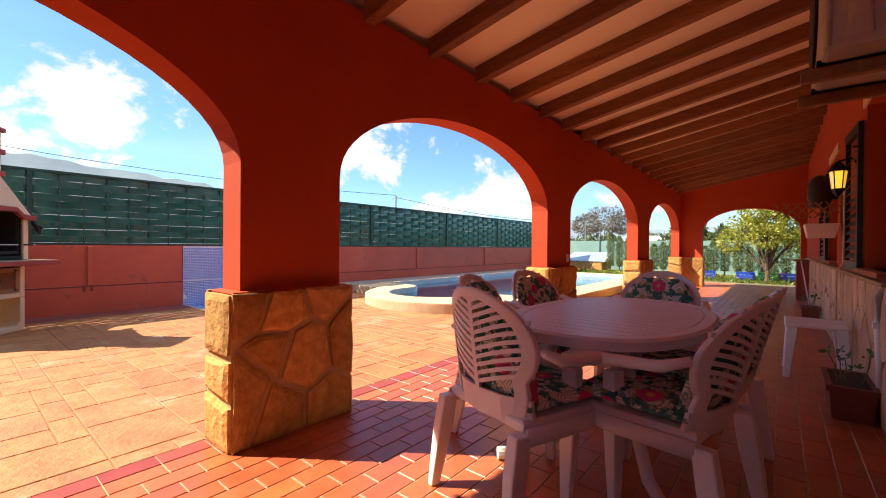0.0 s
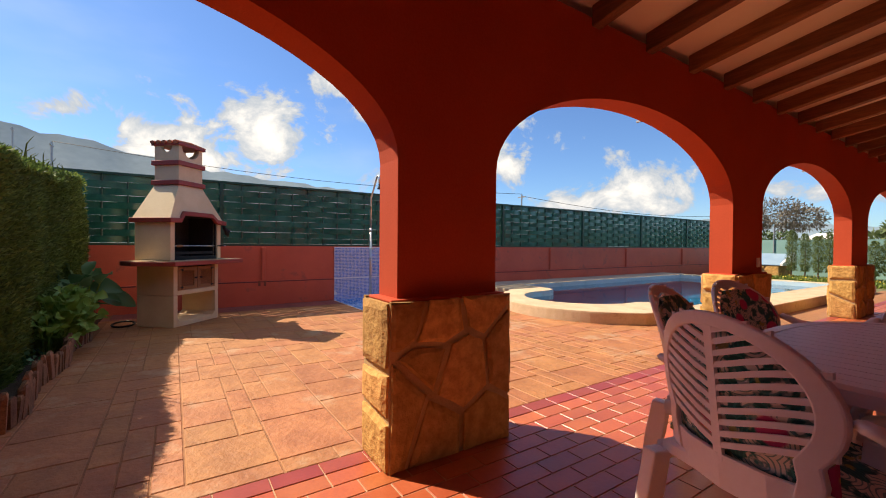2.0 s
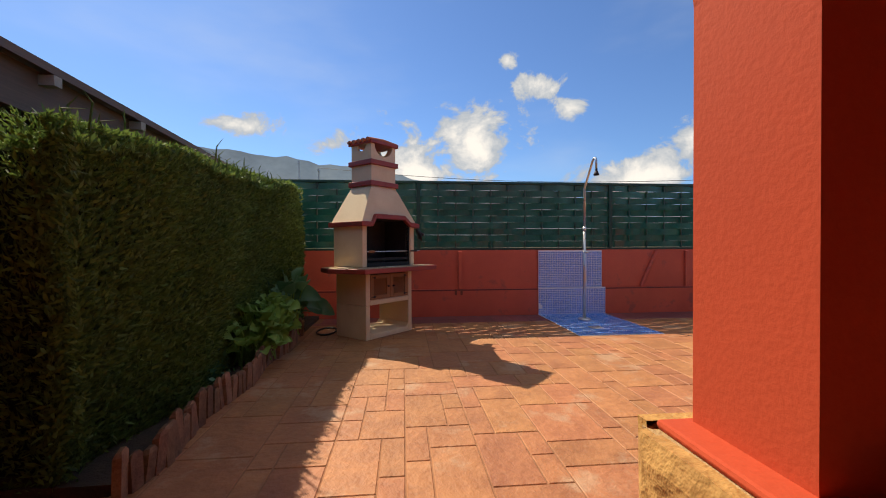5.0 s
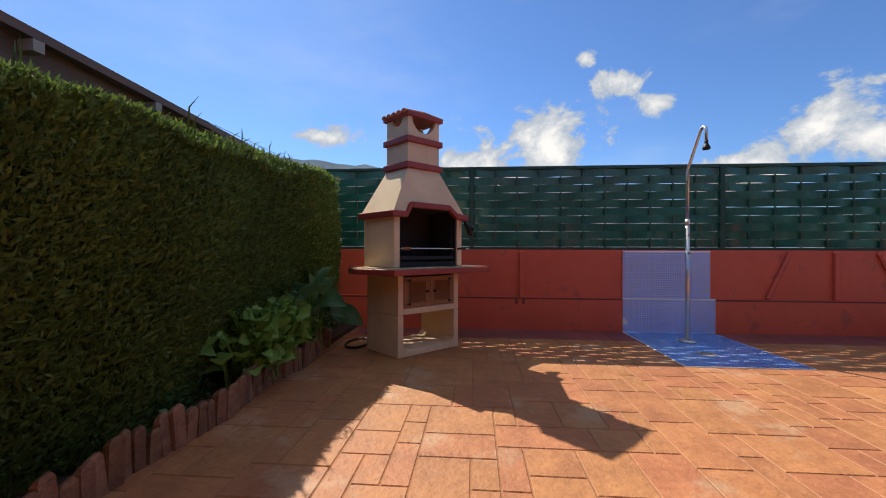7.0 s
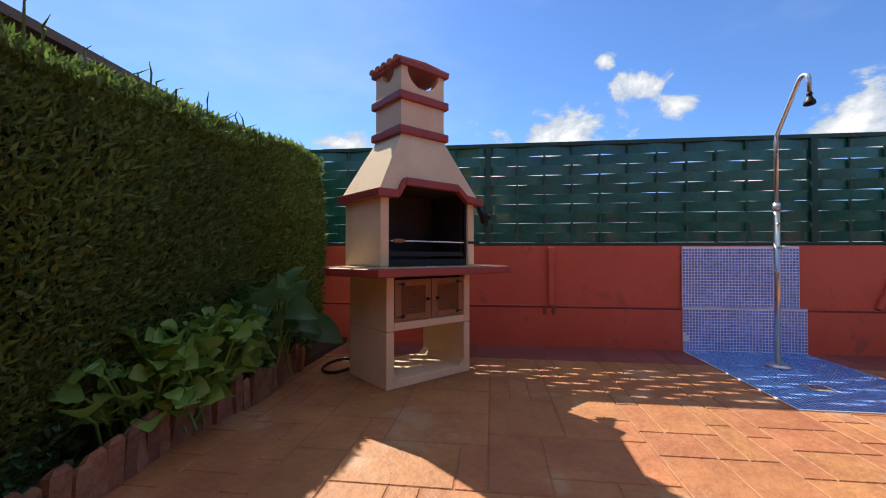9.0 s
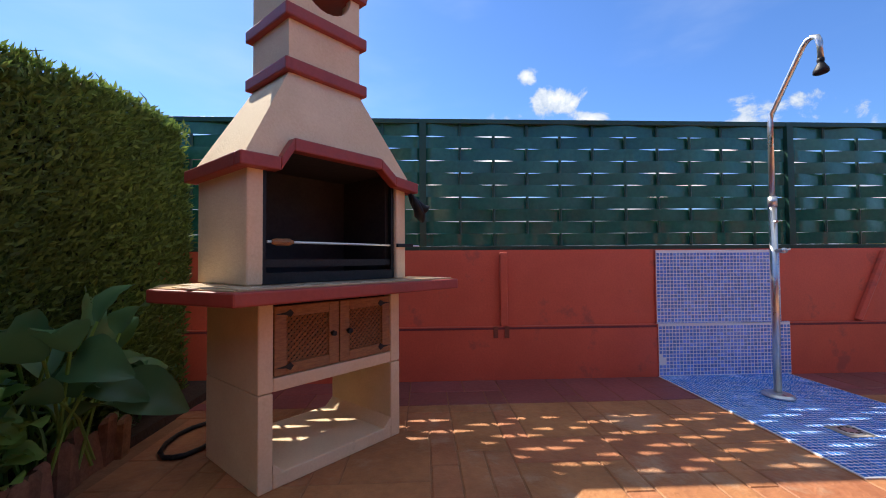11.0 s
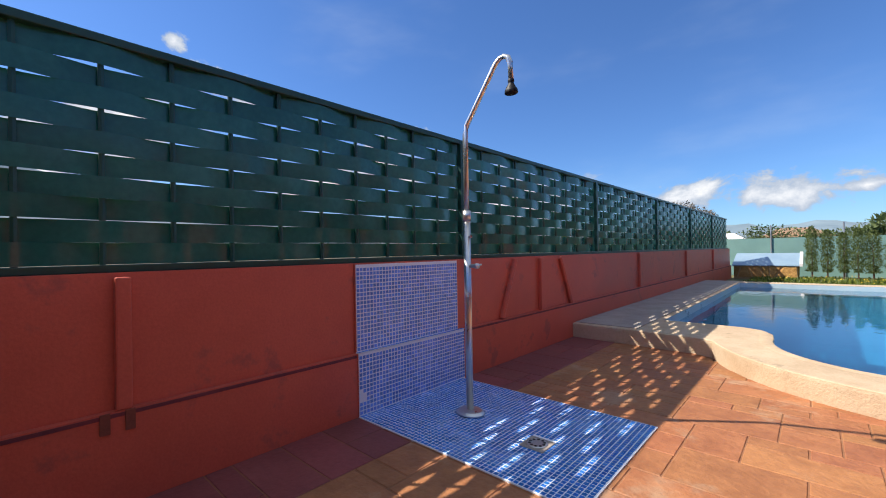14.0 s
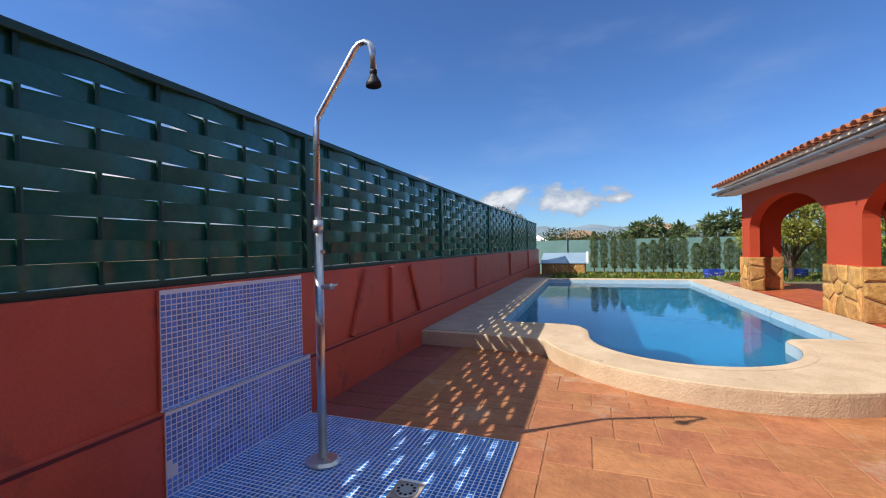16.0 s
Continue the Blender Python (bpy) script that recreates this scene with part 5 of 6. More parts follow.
tile_mesh = barrel(0.085, 0.07, 0.46)
tilt = math.atan(0.19)
for k in range(76):
    y = -3.25 + 0.222 * k
    for q in range(3):
        x = -2.98 + 0.40 * q
        part("roof_tile", tile_mesh, CLAY, roof, m=Matrix.Translation((x, y, roof_z(x) + 0.092 + 0.008 * q)) @ Matrix.Rotation(-tilt, 4, "Y"))
rest = Shape()
for k in range(76):
    y = -3.25 + 0.222 * k
    rest.tube([(-1.85, y, roof_z(-1.85) + 0.09), (0.475, y, roof_z(0.475) + 0.09)], 0.075, 6)
tagged(part("roof_tiles", rest, CLAY, roof), kind="stuff")

# ---- hedge, edging logs and bed ----
rng = random.Random(11)
hedge = thing("hedge", "tall clipped conifer hedge with sunlit tips along the planting bed", "hedge", pose(0, 0, 0))
HX0, HX1, HY0, HY1 = -7.93, -3.75, -2.85, -1.59


def hedge_top(x):
    """The clipped top rises a little along the hedge."""
    return 1.70 + 0.06 * (-3.9 - x)


# filler box behind the leaves, painted near-black as the hedge's inner shade
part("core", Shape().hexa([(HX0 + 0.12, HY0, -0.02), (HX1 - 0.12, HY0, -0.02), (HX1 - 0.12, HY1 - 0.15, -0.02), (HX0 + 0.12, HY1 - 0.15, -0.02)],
                          [(HX0 + 0.12, HY0, hedge_top(HX0) - 0.14), (HX1 - 0.12, HY0, hedge_top(HX1) - 0.14), (HX1 - 0.12, HY1 - 0.15, hedge_top(HX1) - 0.14), (HX0 + 0.12, HY1 - 0.15, hedge_top(HX0) - 0.14)]), HEDGE_SHADE, hedge)


def bump_out(a, b):
    return 0.05 * math.sin(a * 2.3 + 1.1 * math.sin(b * 2)) + 0.035 * math.sin(a * 5.1 + b * 3.7)


def hedge_face(r):
    pick = r.random()
    if pick < 0.66:
        x, z = r.uniform(HX0, HX1), r.random()
        z = 0.02 + z * (hedge_top(x) - 0.02)
        return (x, HY1 - 0.05 + bump_out(x, z) * 0.8 - r.random() * 0.06, z), (r.gauss(0, 0.3), 0.55, 0.75)
    if pick < 0.86:
        x, y = r.uniform(HX0, HX1), r.uniform(HY0, HY1)
        return (x, y, hedge_top(x) - 0.06 + bump_out(x, y) * 0.6 - r.random() * 0.05), (r.gauss(0, 0.25), r.gauss(0, 0.25), 1.0)
    end = r.random() < 0.5
    y, z = r.uniform(HY0, HY1), r.uniform(0.02, hedge_top(HX0 if end else HX1))
    return ((HX0 + 0.05 if end else HX1 - 0.05) + bump_out(y, z) * 0.6, y, z), (-0.6 if end else 0.6, r.gauss(0, 0.2), 0.7)


tagged(part("foliage", leaves(150000, hedge_face, 0.014, rng, 3.2, 0.0), HEDGE, hedge), kind="stuff")
sprigs = Shape()
for k in range(420):
    x, y, h = rng.uniform(HX0 + 0.05, HX1), rng.uniform(HY0, HY1), abs(rng.gauss(0.02, 0.05 if k % 9 else 0.09)) + 0.03
    top = hedge_top(x)
    sprigs.tube([(x, y, top - 0.04), (x + rng.gauss(0, 0.015), y + rng.gauss(0, 0.015), top + h * 0.6), (x + rng.gauss(0, 0.03), y + rng.gauss(0, 0.03), top + h)], [0.007, 0.005, 0.001], 4)
tagged(part("top_growth", sprigs, HEDGE, hedge), kind="stuff")
bed = structure("planting_bed", Shape().box(-8.1, -3.75, -3.2, -1.41, -0.3, 0.05), SOIL, "dark soil bed under the hedge")
for k in range(46):
    x = -3.72 - 0.073 * k
    h = rng.uniform(0.15, 0.23)
    lg = thing("edging_stake", "weathered split timber stake edging the planting bed", "edging", pose(x, -1.38 + rng.uniform(-0.008, 0.008) + 0.03 * math.sin(k * 0.4), 0, rng.uniform(-7, 7), rng.uniform(-6, 6), rng.uniform(-9, 9)), "edging stakes")
    w, d = rng.uniform(0.034, 0.043), rng.uniform(0.014, 0.022)
    part("stake", Shape().loft([[(-w, -d, -0.03), (w, -d, -0.03), (w * 0.9, d, -0.03), (-w * 0.9, d, -0.03)], [(-w, -d, h - 0.02), (w, -d, h - 0.03), (w * 0.9, d, h - 0.02), (-w * 0.9, d, h - 0.015)], [(-w * 0.7, -d * 0.6, h), (w * 0.6, -d * 0.6, h - 0.01), (w * 0.5, d * 0.6, h), (-w * 0.6, d * 0.6, h + 0.004)]]), TIMBER, lg)


def big_leaf(length, width, seed):
    """One broad leaf with a folded midrib and a drooping tip, along +x."""
    r = random.Random(seed)
    s, n = Shape(), 9
    for k in range(n + 1):
        u = k / n
        w = width * math.sin(math.pi * min(1, u * 0.93 + 0.05)) ** 0.8 * (1 - 0.15 * u)
        z = 0.22 * length * math.sin(u * 2.2) - 0.25 * length * u * u
        wav = 0.06 * width * math.sin(u * 17 + seed)
        s.v += [(u * length, -w, z + 0.25 * w + wav), (u * length, -w * 0.5, z + 0.05 * w), (u * length, 0, z - 0.02 * length), (u * length, w * 0.5, z + 0.05 * w), (u * length, w, z + 0.25 * w - wav)]
    for k in range(n):
        for q in range(4):
            a = k * 5 + q
            s.f.append((a, a + 5, a + 6, a + 1))
    return s


def leafy_plant(name, label, x, y, count, length, width, tall, mat, seed):
    r = random.Random(seed)
    p = thing(name, label, "plant", pose(x, y, 0.05))
    shapes = [big_leaf(length * q, width * q, seed + k).mesh("leaf", mat, True) for k, q in enumerate((1.0, 0.8, 0.65))]
    for k in range(count):
        a, rise = r.uniform(0, 2 * math.pi), r.uniform(0.25, 1.0)
        foot = Vector((r.gauss(0, 0.07), r.gauss(0, 0.06), 0))
        tip = foot + Vector((math.cos(a) * tall * 0.35 * (1.25 - rise * 0.6), math.sin(a) * tall * 0.30 * (1.25 - rise * 0.6), tall * rise * 0.8))
        part("stem", Shape().tube([tuple(foot), tuple(foot.lerp(tip, 0.5) + Vector((0, 0, 0.06))), tuple(tip)], 0.007, 5), LIME, p)
        part("leaf", shapes[k % 3], mat, p, m=Matrix.Translation(tip) @ Matrix.Rotation(a + r.gauss(0, 0.4), 4, "Z") @ Matrix.Rotation(r.uniform(-0.9, 0.35), 4, "Y") @ Matrix.Rotation(r.gauss(0, 0.5), 4, "X"))
    return p


leafy_plant("broad_leaf_plant", "tall plant with large glossy dark green leaves in the bed", -6.80, -1.53, 28, 0.36, 0.115, 0.80, BROAD, 21)
leafy_plant("broad_leaf_plant", "plant with large glossy dark green leaves in the bed", -6.62, -1.55, 14, 0.30, 0.095, 0.5, BROAD, 22)
for k, (x, y, n, t) in enumerate(((-6.15, -1.53, 90, 0.66), (-5.88, -1.51, 95, 0.62), (-5.68, -1.52, 70, 0.5), (-6.35, -1.54, 60, 0.52))):
    leafy_plant("bushy_plant", "low bushy plant with round bright green leaves in the bed", x, y, n, 0.12, 0.075, t, LIME, 40 + k)
for k, (x, y) in enumerate(((-7.3, -1.62), (-7.55, -1.7), (-5.1, -1.7))):
    r = random.Random(60 + k)
    p = thing("ground_cover", "small trailing plant with dark leaves on the soil", "plant", pose(x, y, 0.05))
    tagged(part("foliage", leaves(260, lambda q: ((q.gauss(0, 0.13), q.gauss(0, 0.08), abs(q.gauss(0.08, 0.07))), (q.gauss(0, 1), q.gauss(0, 1), 0.8)), 0.028, r, 1.5), BROAD, p), kind="stuff")
    part("stem", Shape().tube([(0, 0, 0), (0.02, 0.01, 0.12)], 0.006, 5), BARK, p)
hose = thing("garden_hose", "dark hose lying behind the barbecue", "hose")
part("hose", Shape().tube([(-7.15 + 0.22 * math.cos(a * 0.5), -1.12 + 0.12 * math.sin(a * 0.5), 0.014) for a in range(14)], 0.012, 6), IRON, hose, smooth=True)

# ---- neighbour's eaves behind the hedge ----
ne = thing("neighbour_house", "dark brown timber eaves of a neighbouring house above the hedge", "house", pose(0, 0, 0))
part("wall", Shape().box(-10.5, -1.0, -8.0, -3.9, -0.05, 2.5), EAVES, ne, "dark timber wall")
def eave_z(x):
    return 2.60 + 0.042 * (x + 5.4)


part("roof", Shape().hexa([(-11.0, -3.0, eave_z(-11) - 0.07), (-0.5, -3.0, eave_z(-0.5) - 0.07), (-0.5, -8.2, eave_z(-0.5) + 0.9), (-11.0, -8.2, eave_z(-11) + 0.9)], [(-11.0, -3.0, eave_z(-11)), (-0.5, -3.0, eave_z(-0.5)), (-0.5, -8.2, eave_z(-0.5) + 0.97), (-11.0, -8.2, eave_z(-11) + 0.97)]), EAVES, ne, "brown timber roof edge")
part("fascia", Shape().hexa([(-11.0, -3.12, eave_z(-11) - 0.42), (-0.5, -3.12, eave_z(-0.5) - 0.42), (-0.5, -3.2, eave_z(-0.5) - 0.42), (-11.0, -3.2, eave_z(-11) - 0.42)], [(-11.0, -3.12, eave_z(-11) - 0.05), (-0.5, -3.12, eave_z(-0.5) - 0.05), (-0.5, -3.2, eave_z(-0.5) - 0.05), (-11.0, -3.2, eave_z(-11) - 0.05)]), EAVES, ne, "brown boarded fascia")
for k in range(6):
    x = -4.4 - 1.12 * k
    part("rafter_end", Shape().box(x - 0.04, x + 0.04, -3.12, -2.995, eave_z(x) - 0.16, eave_z(x) - 0.075), CONCRETE, ne, "pale rafter end")


# ---- garden beyond the pool ----
screen = structure("garden_screen", Shape().box(-9.2, 14.0, 20.4, 20.43, -0.05, 1.40), MESH, "turquoise green screening net along the garden fence")
for k in range(12):
    part("post", Shape().tube([(-9.1 + 2.0 * k, 20.37, -0.05), (-9.1 + 2.0 * k, 20.37, 1.9 if k < 3 else 1.6)], 0.022, 6), GUTTER, screen)
structure("garden_screen_side", Shape().box(14.0, 14.03, 13.0, 20.4, -0.05, 1.40), MESH, "turquoise green screening net at the garden's side")
pb = thing("filter_house", "low ochre stone box with a sloping pale blue lid", "pool box", pose(0.05, 2.4, 0))
part("core", Shape().box(-8.1, -6.35, 16.0, 17.2, -0.05, 0.40), MORTAR, pb)
clad(pb, STONE, upright(-8.1, 16.0, 0, 270), 1.75, 0.40, 0.27, 0.025, 0.025, 301)
clad(pb, STONE, upright(-6.35, 16.0, 0, 0), 1.2, 0.40, 0.27, 0.025, 0.025, 302)
part("lid", Shape().hexa([(-8.15, 15.95, 0.40), (-6.3, 15.95, 0.40), (-6.3, 17.25, 0.40), (-8.15, 17.25, 0.40)], [(-8.15, 15.95, 0.44), (-6.3, 15.95, 0.44), (-6.3, 17.25, 0.84), (-8.15, 17.25, 0.84)]), PANEL_GLASS, pb, "pale blue sloping lid", bevel=0.01)
part("lid_edge", Shape().hexa([(-6.30, 15.93, 0.40), (-6.22, 15.93, 0.40), (-6.22, 17.27, 0.40), (-6.30, 17.27, 0.40)], [(-6.30, 15.93, 0.48), (-6.22, 15.93, 0.48), (-6.22, 17.27, 0.88), (-6.30, 17.27, 0.88)]), WHITE, pb, "white lid edge")


def crown_points(blobs):
    def place(r):
        cx, cy, cz, rx, rz = r.choice(blobs)
        a, b = r.uniform(0, 2 * math.pi), math.acos(r.uniform(-1, 1))
        d = Vector((math.sin(b) * math.cos(a), math.sin(b) * math.sin(a), math.cos(b)))
        q = r.uniform(0.55, 1.05)
        return (cx + d.x * rx * q, cy + d.y * rx * q, cz + d.z * rz * q), tuple(d)
    return place


def cypress(seed):
    r = random.Random(seed)
    t = thing("cypress", "slim young cypress in a row before the turquoise net", "tree", group="row of young cypresses")
    part("trunk", Shape().tube([(0, 0, -0.05), (0.01, 0, 0.7), (0, 0.01, 1.5)], [0.022, 0.016, 0.005], 6), BARK, t)

    def place(q):
        z = q.uniform(0.08, 1.0)
        rad = 0.125 * min(1.0, 0.55 + z * 2.2) * min(1.0, (1.02 - z) * 4.5) ** 0.6 * (1 + 0.18 * math.sin(z * 23 + seed)) * q.uniform(0.35, 1.15) + 0.008
        a = q.uniform(0, 2 * math.pi)
        return (rad * math.cos(a), rad * math.sin(a), 0.1 + z * 1.80), (0.35 * math.cos(a), 0.35 * math.sin(a), 1.0)
    tagged(part("crown", leaves(2800, place, 0.017, r, 3.6, 0.0), CYPRESS, t), kind="stuff")
    return t


kinds = [cypress(k) for k in range(4)]
rng = random.Random(5)
for k in range(28):
    m = pose(-5.95 + 0.36 * k + rng.uniform(-0.04, 0.04), 18.4 + rng.uniform(-0.1, 0.1), 0, 0, 0, rng.uniform(0, 360)) @ Matrix.Diagonal((1.1, 1.1, rng.uniform(0.76, 0.90), 1))
    if k < 4:
        kinds[k].matrix_basis = m
    else:
        o = copy_thing(kinds[k % 4], m)
for k in range(5):
    copy_thing(kinds[k % 4], pose(4.4 + 0.6 * k, 18.4, 0, 0, 0, 70 * k))


def tree(name, label, x, y, trunk_h, blobs, mat, count, size, seed, long=1.8):
    r = random.Random(seed)
    t = thing(name, label, "tree", pose(x, y, -0.05))
    w = 0.035 + trunk_h * 0.035
    wood_ = Shape().tube([(0, 0, -0.05), (0.03, 0.02, trunk_h * 0.5), (0, 0, trunk_h)], [w * 1.25, w, w * 0.8], 8)
    for cx, cy, cz, rx, rz in blobs:
        mid = (cx * 0.45 + r.gauss(0, 0.06), cy * 0.45 + r.gauss(0, 0.06), trunk_h + (cz - trunk_h) * 0.45)
        wood_.tube([(0, 0, trunk_h * 0.55), mid, (cx, cy, cz)], [w * 0.7, w * 0.45, w * 0.15], 6)
        for q in range(3):
            wood_.tube([mid, (cx + r.gauss(0, rx * 0.5), cy + r.gauss(0, rx * 0.5), cz + r.gauss(0, rz * 0.4))], [w * 0.3, w * 0.08], 5)
    part("trunk", wood_, BARK, t, "forked brown trunk and limbs")
    tagged(part("crown", leaves(count, crown_points(blobs), size, r, long), mat, t), kind="stuff")
    return t


lemon = [(-0.6, 0.0, 1.75, 0.55, 0.5), (0.55, 0.1, 1.75, 0.6, 0.55), (0, -0.3, 2.1, 0.6, 0.5), (0.1, 0.4, 1.9, 0.6, 0.5), (-0.95, 0.2, 1.35, 0.4, 0.4), (0.95, -0.1, 1.4, 0.42, 0.45), (0.35, 0.0, 2.45, 0.4, 0.32), (-0.35, 0.1, 2.3, 0.4, 0.35), (0.0, -0.4, 1.5, 0.5, 0.35), (1.2, 0.3, 1.9, 0.35, 0.4)]
tree("lemon_tree", "rounded lemon tree with yellow-green sunlit leaves in the garden", -0.35, 15.9, 0.8, lemon, LEMON, 7500, 0.045, 3)
loq = [(0, 0, 2.3, 0.7, 0.5), (0.8, 0.2, 2.1, 0.6, 0.5), (-0.8, 0.1, 2.05, 0.6, 0.5), (0.3, 0.1, 2.8, 0.45, 0.4), (-0.4, 0, 2.65, 0.4, 0.35), (1.3, 0, 2.5, 0.35, 0.4)]
tree("broadleaf_tree", "dark broad-leaved tree behind the turquoise net", -3.5, 22.5, 1.3, [(a * 1.1, b, c - 0.75, d * 0.8, e * 0.8) for a, b, c, d, e in loq], LOQUAT, 1500, 0.10, 7, long=2.6)
tree("broadleaf_tree", "dark broad-leaved tree behind the turquoise net", -0.6, 21.5, 1.4, [(a * 1.1, b, c - 0.6, d * 0.85, e * 0.85) for a, b, c, d, e in loq], LOQUAT, 1500, 0.10, 8, long=2.6)
tree("broadleaf_tree", "tall dark-leaved tree at the garden's corner", 0.8, 18.5, 1.6, [(a, b, c + 0.9, d * 1.2, e * 1.4) for a, b, c, d, e in loq], LOQUAT, 2600, 0.09, 9, long=2.2)
for k, (x, y, q) in enumerate(((3.4, 16.5, 1.0), (5.5, 17.2, 1.1), (8, 16, 1.1), (4.6, 21, 1.3), (8.5, 22, 1.3))):
    tree("garden_tree", "leafy green tree in the garden beside the house", x, y, 0.9, [(a * q, b * q, c * q, d * q, e * q) for a, b, c, d, e in lemon], FAR_GREEN if k > 2 else LEMON, 3000, 0.065, 70 + k)
tree("bare_tree", "leafless grey-brown rounded tree far behind the garden", -19, 58, 2.2, [(0, 0, 5.0, 3.0, 1.8), (2.4, 0, 4.4, 2.2, 1.4), (-2.4, 0, 4.4, 2.2, 1.4)], TWIG, 5200, 0.10, 31, long=4)
rng = random.Random(9)
for k in range(34):
    a = radians(-48 + 2.1 * k + rng.uniform(-1, 1))
    d = rng.uniform(48, 85)
    q = rng.uniform(0.7, 1.3) * d / 60
    tree("distant_tree", "green tree in the far fields behind the net", math.sin(a) * d - 6, math.cos(a) * d, 1.0, [(rng.uniform(-1.6, 1.6) * q, 0, rng.uniform(1.4, 2.3) * q, rng.uniform(1.0, 1.7) * q, rng.uniform(0.7, 1.1) * q) for _ in range(4)], FAR_GREEN, 700, 0.17, 200 + k)
for k, (x, y, w, d, h, a) in enumerate(((-8.0, 75, 7, 5, 2.3, 10), (6.0, 88, 8, 6, 3.6, -12), (-15.5, 66, 7, 3, 1.6, 0))):
    hs = thing("distant_house", "pale low house with a red tiled roof beyond the fields", "house", pose(x, y, -0.05, 0, 0, a))
    part("wall", Shape().box(-w / 2, w / 2, -d / 2, d / 2, 0, h), FAR_WALL, hs)
    part("roof", Shape().add([(-w / 2 - 0.4, -d / 2 - 0.4, h), (w / 2 + 0.4, -d / 2 - 0.4, h), (w / 2 + 0.4, d / 2 + 0.4, h), (-w / 2 - 0.4, d / 2 + 0.4, h), (-w / 4, 0, h + 1.3), (w / 4, 0, h + 1.3)], ((0, 1, 5, 4), (1, 2, 5), (2, 3, 4, 5), (3, 0, 4), (3, 2, 1, 0))), FAR_ROOF if k < 2 else WHITE, hs)
    for q in (-0.3, 0.25):
        wn2 = part("window", Shape().box(q * w - 0.5, q * w + 0.5, -d / 2 - 0.03, -d / 2 + 0.02, h * 0.35, h * 0.7), DARK_GLASS, hs)
        part("sill", Shape().box(q * w - 0.6, q * w + 0.6, -d / 2 - 0.1, -d / 2 - 0.03, h * 0.33, h * 0.35), WHITE, wn2)
for k, (x, y, mat, col) in enumerate(((-0.95, 17.0, BLUE_CRATE, "blue"), (-0.35, 17.05, GREEN_CRATE, "green"), (-2.1, 17.0, BLUE_CRATE, "blue"), (0.25, 17.1, BLUE_CRATE, "blue"), (-0.2, 17.2, CLAY, "terracotta"))):
    cr = thing("crate", col + " plastic crate standing in the garden before the net", "crate", pose(x, y, -0.05, 0, 0, 7 * k))
    for z in (0.0, 0.11, 0.22):
        part("band", Shape().box(-0.25, 0.25, -0.17, -0.155, z, z + 0.08).box(-0.25, 0.25, 0.155, 0.17, z, z + 0.08).box(-0.25, -0.235, -0.155, 0.155, z, z + 0.08).box(0.235, 0.25, -0.155, 0.155, z, z + 0.08), mat, cr)
    part("bottom", Shape().box(-0.235, 0.235, -0.155, 0.155, 0.0, 0.02), mat, cr)
    part("corner", Shape().box(-0.255, -0.22, -0.175, -0.14, 0, 0.31).box(0.22, 0.255, -0.175, -0.14, 0, 0.31).box(-0.255, -0.22, 0.14, 0.175, 0, 0.31).box(0.22, 0.255, 0.14, 0.175, 0, 0.31), mat, cr)
r = random.Random(77)
gr = tagged(part("garden_weeds", leaves(14000, lambda q: ((q.uniform(-7.5, 8), q.uniform(15.7, 18.9), -0.05), (q.gauss(0, 0.4), q.gauss(0, 0.4), 1.0)), 0.035, r, 3.4, 0.0), GRASS), "low green weeds and grass in the garden bed", "grass", kind="stuff")
fl = tagged(part("garden_flowers", leaves(500, lambda q: ((q.uniform(-7, 6), q.uniform(15.8, 17.6), q.uniform(0.05, 0.16)), (q.gauss(0, 1), q.gauss(0, 1), 1.0)), 0.03, r, 1.0, 0.0), YELLOW), "small yellow flowers among the weeds", "flowers", kind="stuff")

# ---- hills, poles and wires ----


def ridge(name, label, az0, az1, dist, profile, seed):
    """A hill range on an arc round the place; profile: azimuth and elevation in degrees."""
    r = random.Random(seed)
    off = [r.uniform(0, 6) for _ in range(6)]
    n, rows = 90, 7
    s = Shape()
    for j in range(rows):
        for k in range(n + 1):
            a = az0 + (az1 - az0) * k / n
            e = np.interp(a, [p[0] for p in profile], [p[1] for p in profile])
            e += 0.18 * math.sin(a * 0.9 + off[0]) + 0.12 * math.sin(a * 2.1 + off[1]) + 0.06 * math.sin(a * 5.3 + off[2])
            u = j / (rows - 1)
            d = dist * (0.62 + 0.38 * u)
            fold = 1 + 0.10 * math.sin(a * 1.7 + u * 5 + off[3]) * (1 - u)
            z = max(-0.1, d * math.tan(radians(max(0.0, e))) * (u ** 1.25) * fold)
            s.v.append((d * math.sin(radians(a)), d * math.cos(radians(a)), z if j else -0.1))
    for j in range(rows - 1):
        for k in range(n):
            a = j * (n + 1) + k
            s.f.append((a, a + 1, a + n + 2, a + n + 1))
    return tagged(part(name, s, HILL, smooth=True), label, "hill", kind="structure")


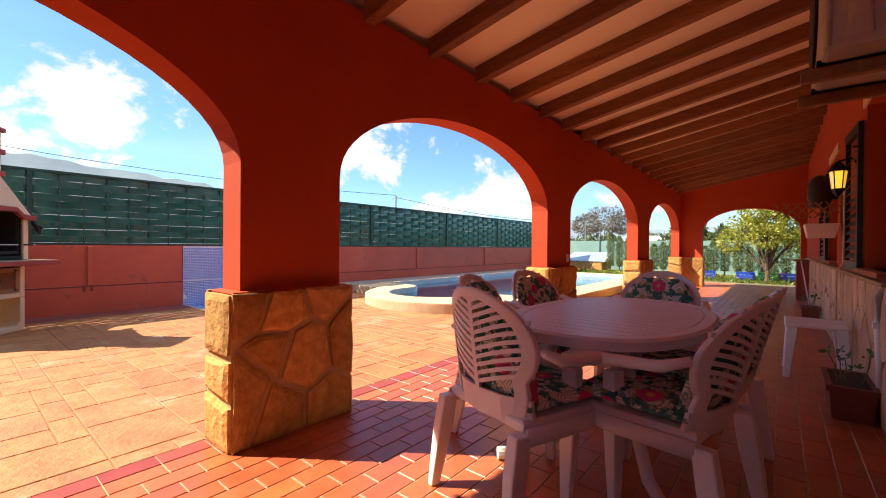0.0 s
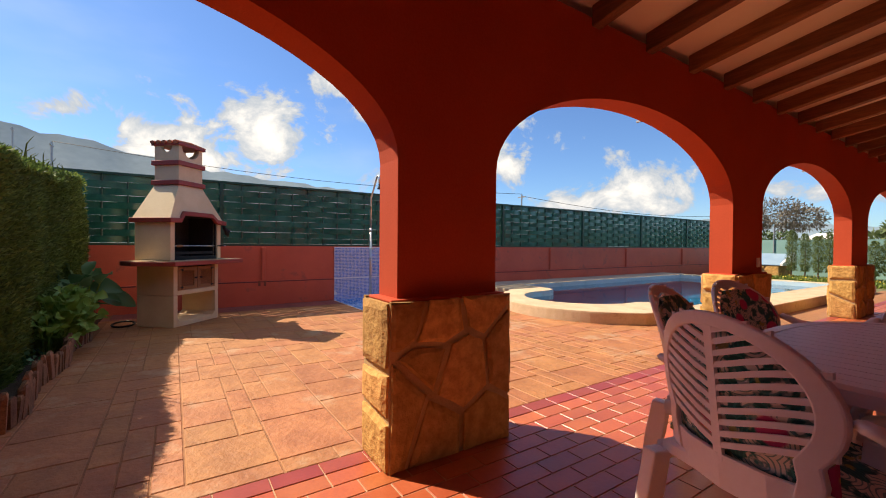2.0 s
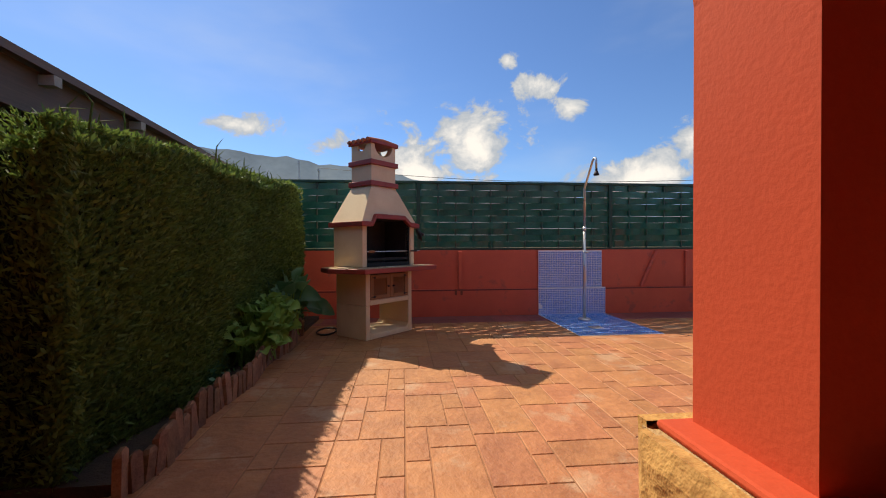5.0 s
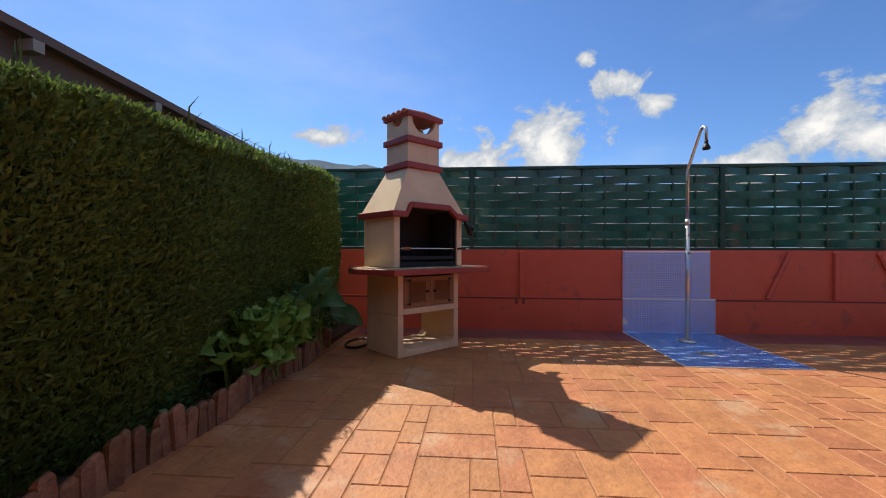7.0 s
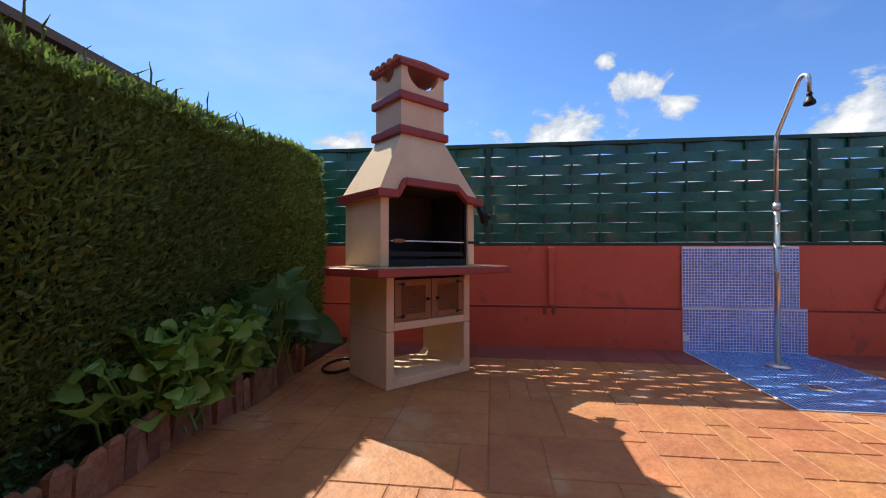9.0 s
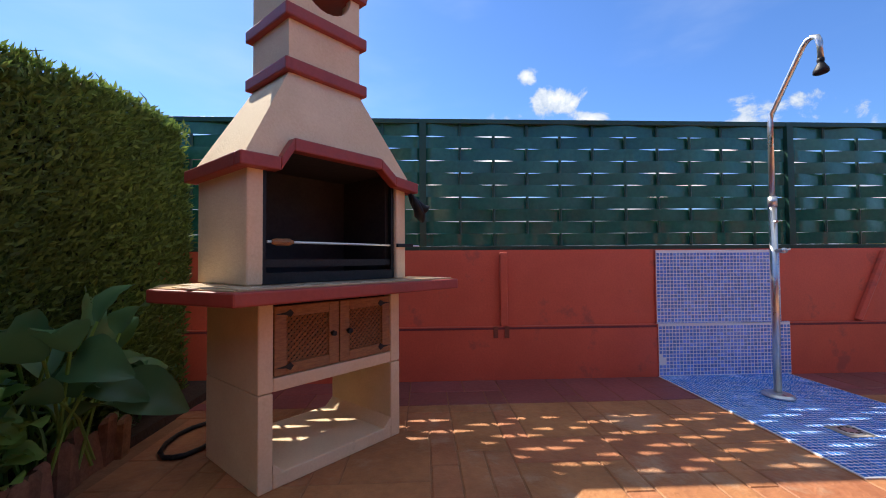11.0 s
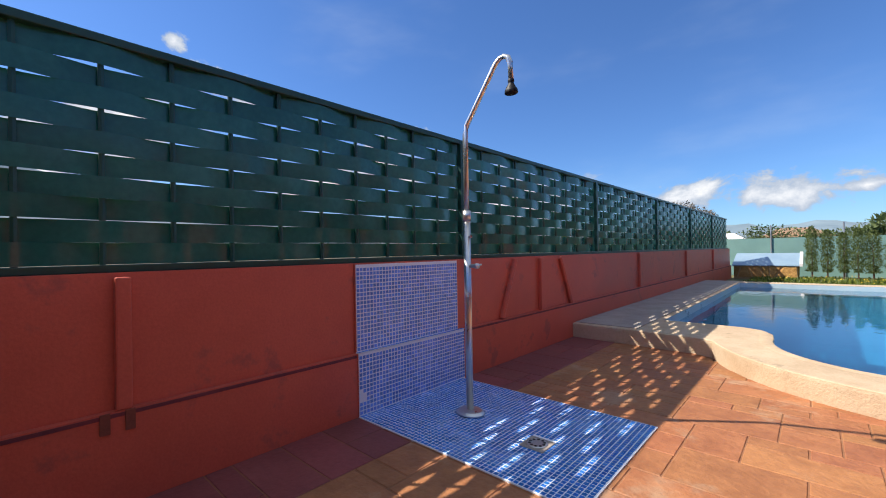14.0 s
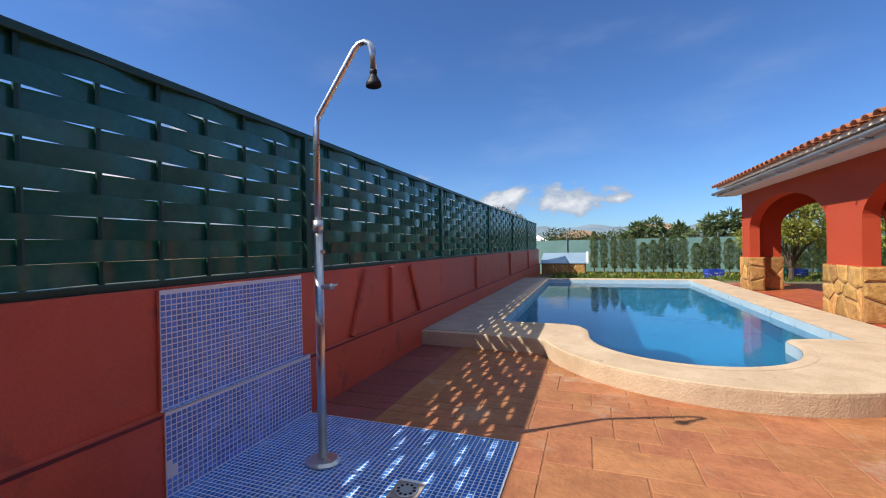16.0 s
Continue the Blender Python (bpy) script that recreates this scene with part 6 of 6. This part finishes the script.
# both ranges have their aerial haze painted in through HILL
ridge("backdrop_mountain", "mountain slope beyond the fence, blue-green haze painted into its colour", -175, -52, 900, [(-175, 3), (-150, 9), (-128, 12.6), (-110, 11.6), (-104, 11.3), (-96, 10.3), (-84, 8.5), (-72, 7.6), (-60, 5.2), (-52, 0)], 3)
ridge("backdrop_hills", "low hills on the horizon, haze painted into their colour", -66, 60, 1200, [(-66, 0), (-58, 3.4), (-44, 4.7), (-36, 4.4), (-28, 3.3), (-23, 3.4), (-18, 2.4), (-8, 2.4), (2, 2.4), (22, 2.2), (60, 0)], 4)
for k, (az, d, h) in enumerate(((-101, 42, 8.4), (-46.8, 40, 6.0), (-20.5, 60, 5.0), (-17.5, 75, 4.8), (-103.5, 60, 12.5))):
    po = thing("utility_pole", "grey utility pole in the fields beyond the fence", "pole", pose(d * math.sin(radians(az)), d * math.cos(radians(az)), -0.05))
    part("mast", Shape().tube([(0, 0, 0), (0, 0, h)], [0.10, 0.07], 8), GUTTER, po)
    part("crossarm", Shape().box(-0.5, 0.5, -0.04, 0.04, h - 0.3, h - 0.2), GUTTER, po)
for k, (a, b, za, zb) in enumerate(((-101, -46.8, 8.4, 6.0), (-46.8, -20.5, 5.8, 4.8))):
    wi = thing("overhead_wire", "thin dark overhead wire between the utility poles", "wire")
    p = [(42 if k == 0 else 40, a, za), (40 if k == 0 else 60, b, zb)]
    A_, B_ = [Vector((d * math.sin(radians(q)), d * math.cos(radians(q)), z)) for d, q, z in p]
    part("wire", Shape().tube([tuple(A_.lerp(B_, u / 12) - Vector((0, 0, 0.8 * math.sin(math.pi * u / 12)))) for u in range(13)], 0.02, 4), IRON, wi)
wi = thing("overhead_wire", "thin dark cable running above the hedge", "wire")
part("wire", Shape().tube([(-1.0, -6.5, 2.95), (-1.0, -6.5, 4.4), (-9, -6.8, 4.3), (-30, -8.0, 5.0), (-30, -8.0, -0.05)], 0.008, 4), IRON, wi)

# ---- pieces of the floors, last ----
SIZES = [(4, 2), (4, 3), (2, 2), (3, 2), (3, 3), (2, 4), (3, 4), (2, 3), (4, 2), (4, 3), (2, 1), (3, 1)]
C = 0.132
rects, maroon = [], []
for i0, j0, i1, j1 in ashlar(44, 74, 4, SIZES):
    x0, x1, y0, y1 = -8.13 + i0 * C, -8.13 + i1 * C, -3.7 + j0 * C, -3.7 + j1 * C
    x1, cx, cy = min(x1, DECK_EDGE), (x0 + x1) / 2, (y0 + y1) / 2
    if cy < -1.5 and cx < -3.75 or x1 - x0 < 0.03:
        continue
    if cy > 5.25 and cx < -6.5 or math.hypot(cx + 5.02, cy - 5.68) < 1.5 or cy > 5.7 and cx < -3.2:
        continue
    if x0 < -7.6 and x1 > -7.6:
        if x1 + 7.69 > 0.05:
            rects.append((-7.6, y0, x1, y1))
        maroon.append((x0, y0, -7.6, y1))
    else:
        (maroon if cx < -7.6 else rects).append((x0, y0, x1, y1))
pave(deck, "slab", SLAB, rects, -0.03, 0.03, 0.007, 0.004, lambda x, y: math.hypot(x + 5.5, y - 0.8), 290)
pave(deck, "maroon_slab", SLAB_MAROON, maroon, -0.03, 0.03, 0.007, 0.003, lambda x, y: math.hypot(x + 8, y - 2), 60)
rects = []
for r_ in range(27):
    x0 = DECK_EDGE + 0.114 + r_ * 0.114
    for k in range(88):
        y0 = -5.0 + k * 0.228 - (0.114 if r_ % 2 else 0)
        if y0 < 14.3 and x0 < 0.43:
            rects.append((x0, y0, min(x0 + 0.114, 0.44), y0 + 0.228))
pave(floor_base, "tile", TILE, rects, -0.012, 0.012, 0.007, 0.002, lambda x, y: math.hypot(x + 1.8, y - 1.4), 295)
edge = [(DECK_EDGE, -5.0 + k * 0.228, DECK_EDGE + 0.114, -4.772 + k * 0.228) for k in range(85)]
pave(floor_base, "edge_tile", TILE_EDGE, edge, -0.012, 0.013, 0.006, 0.002, lambda x, y: abs(y - 2), 72)
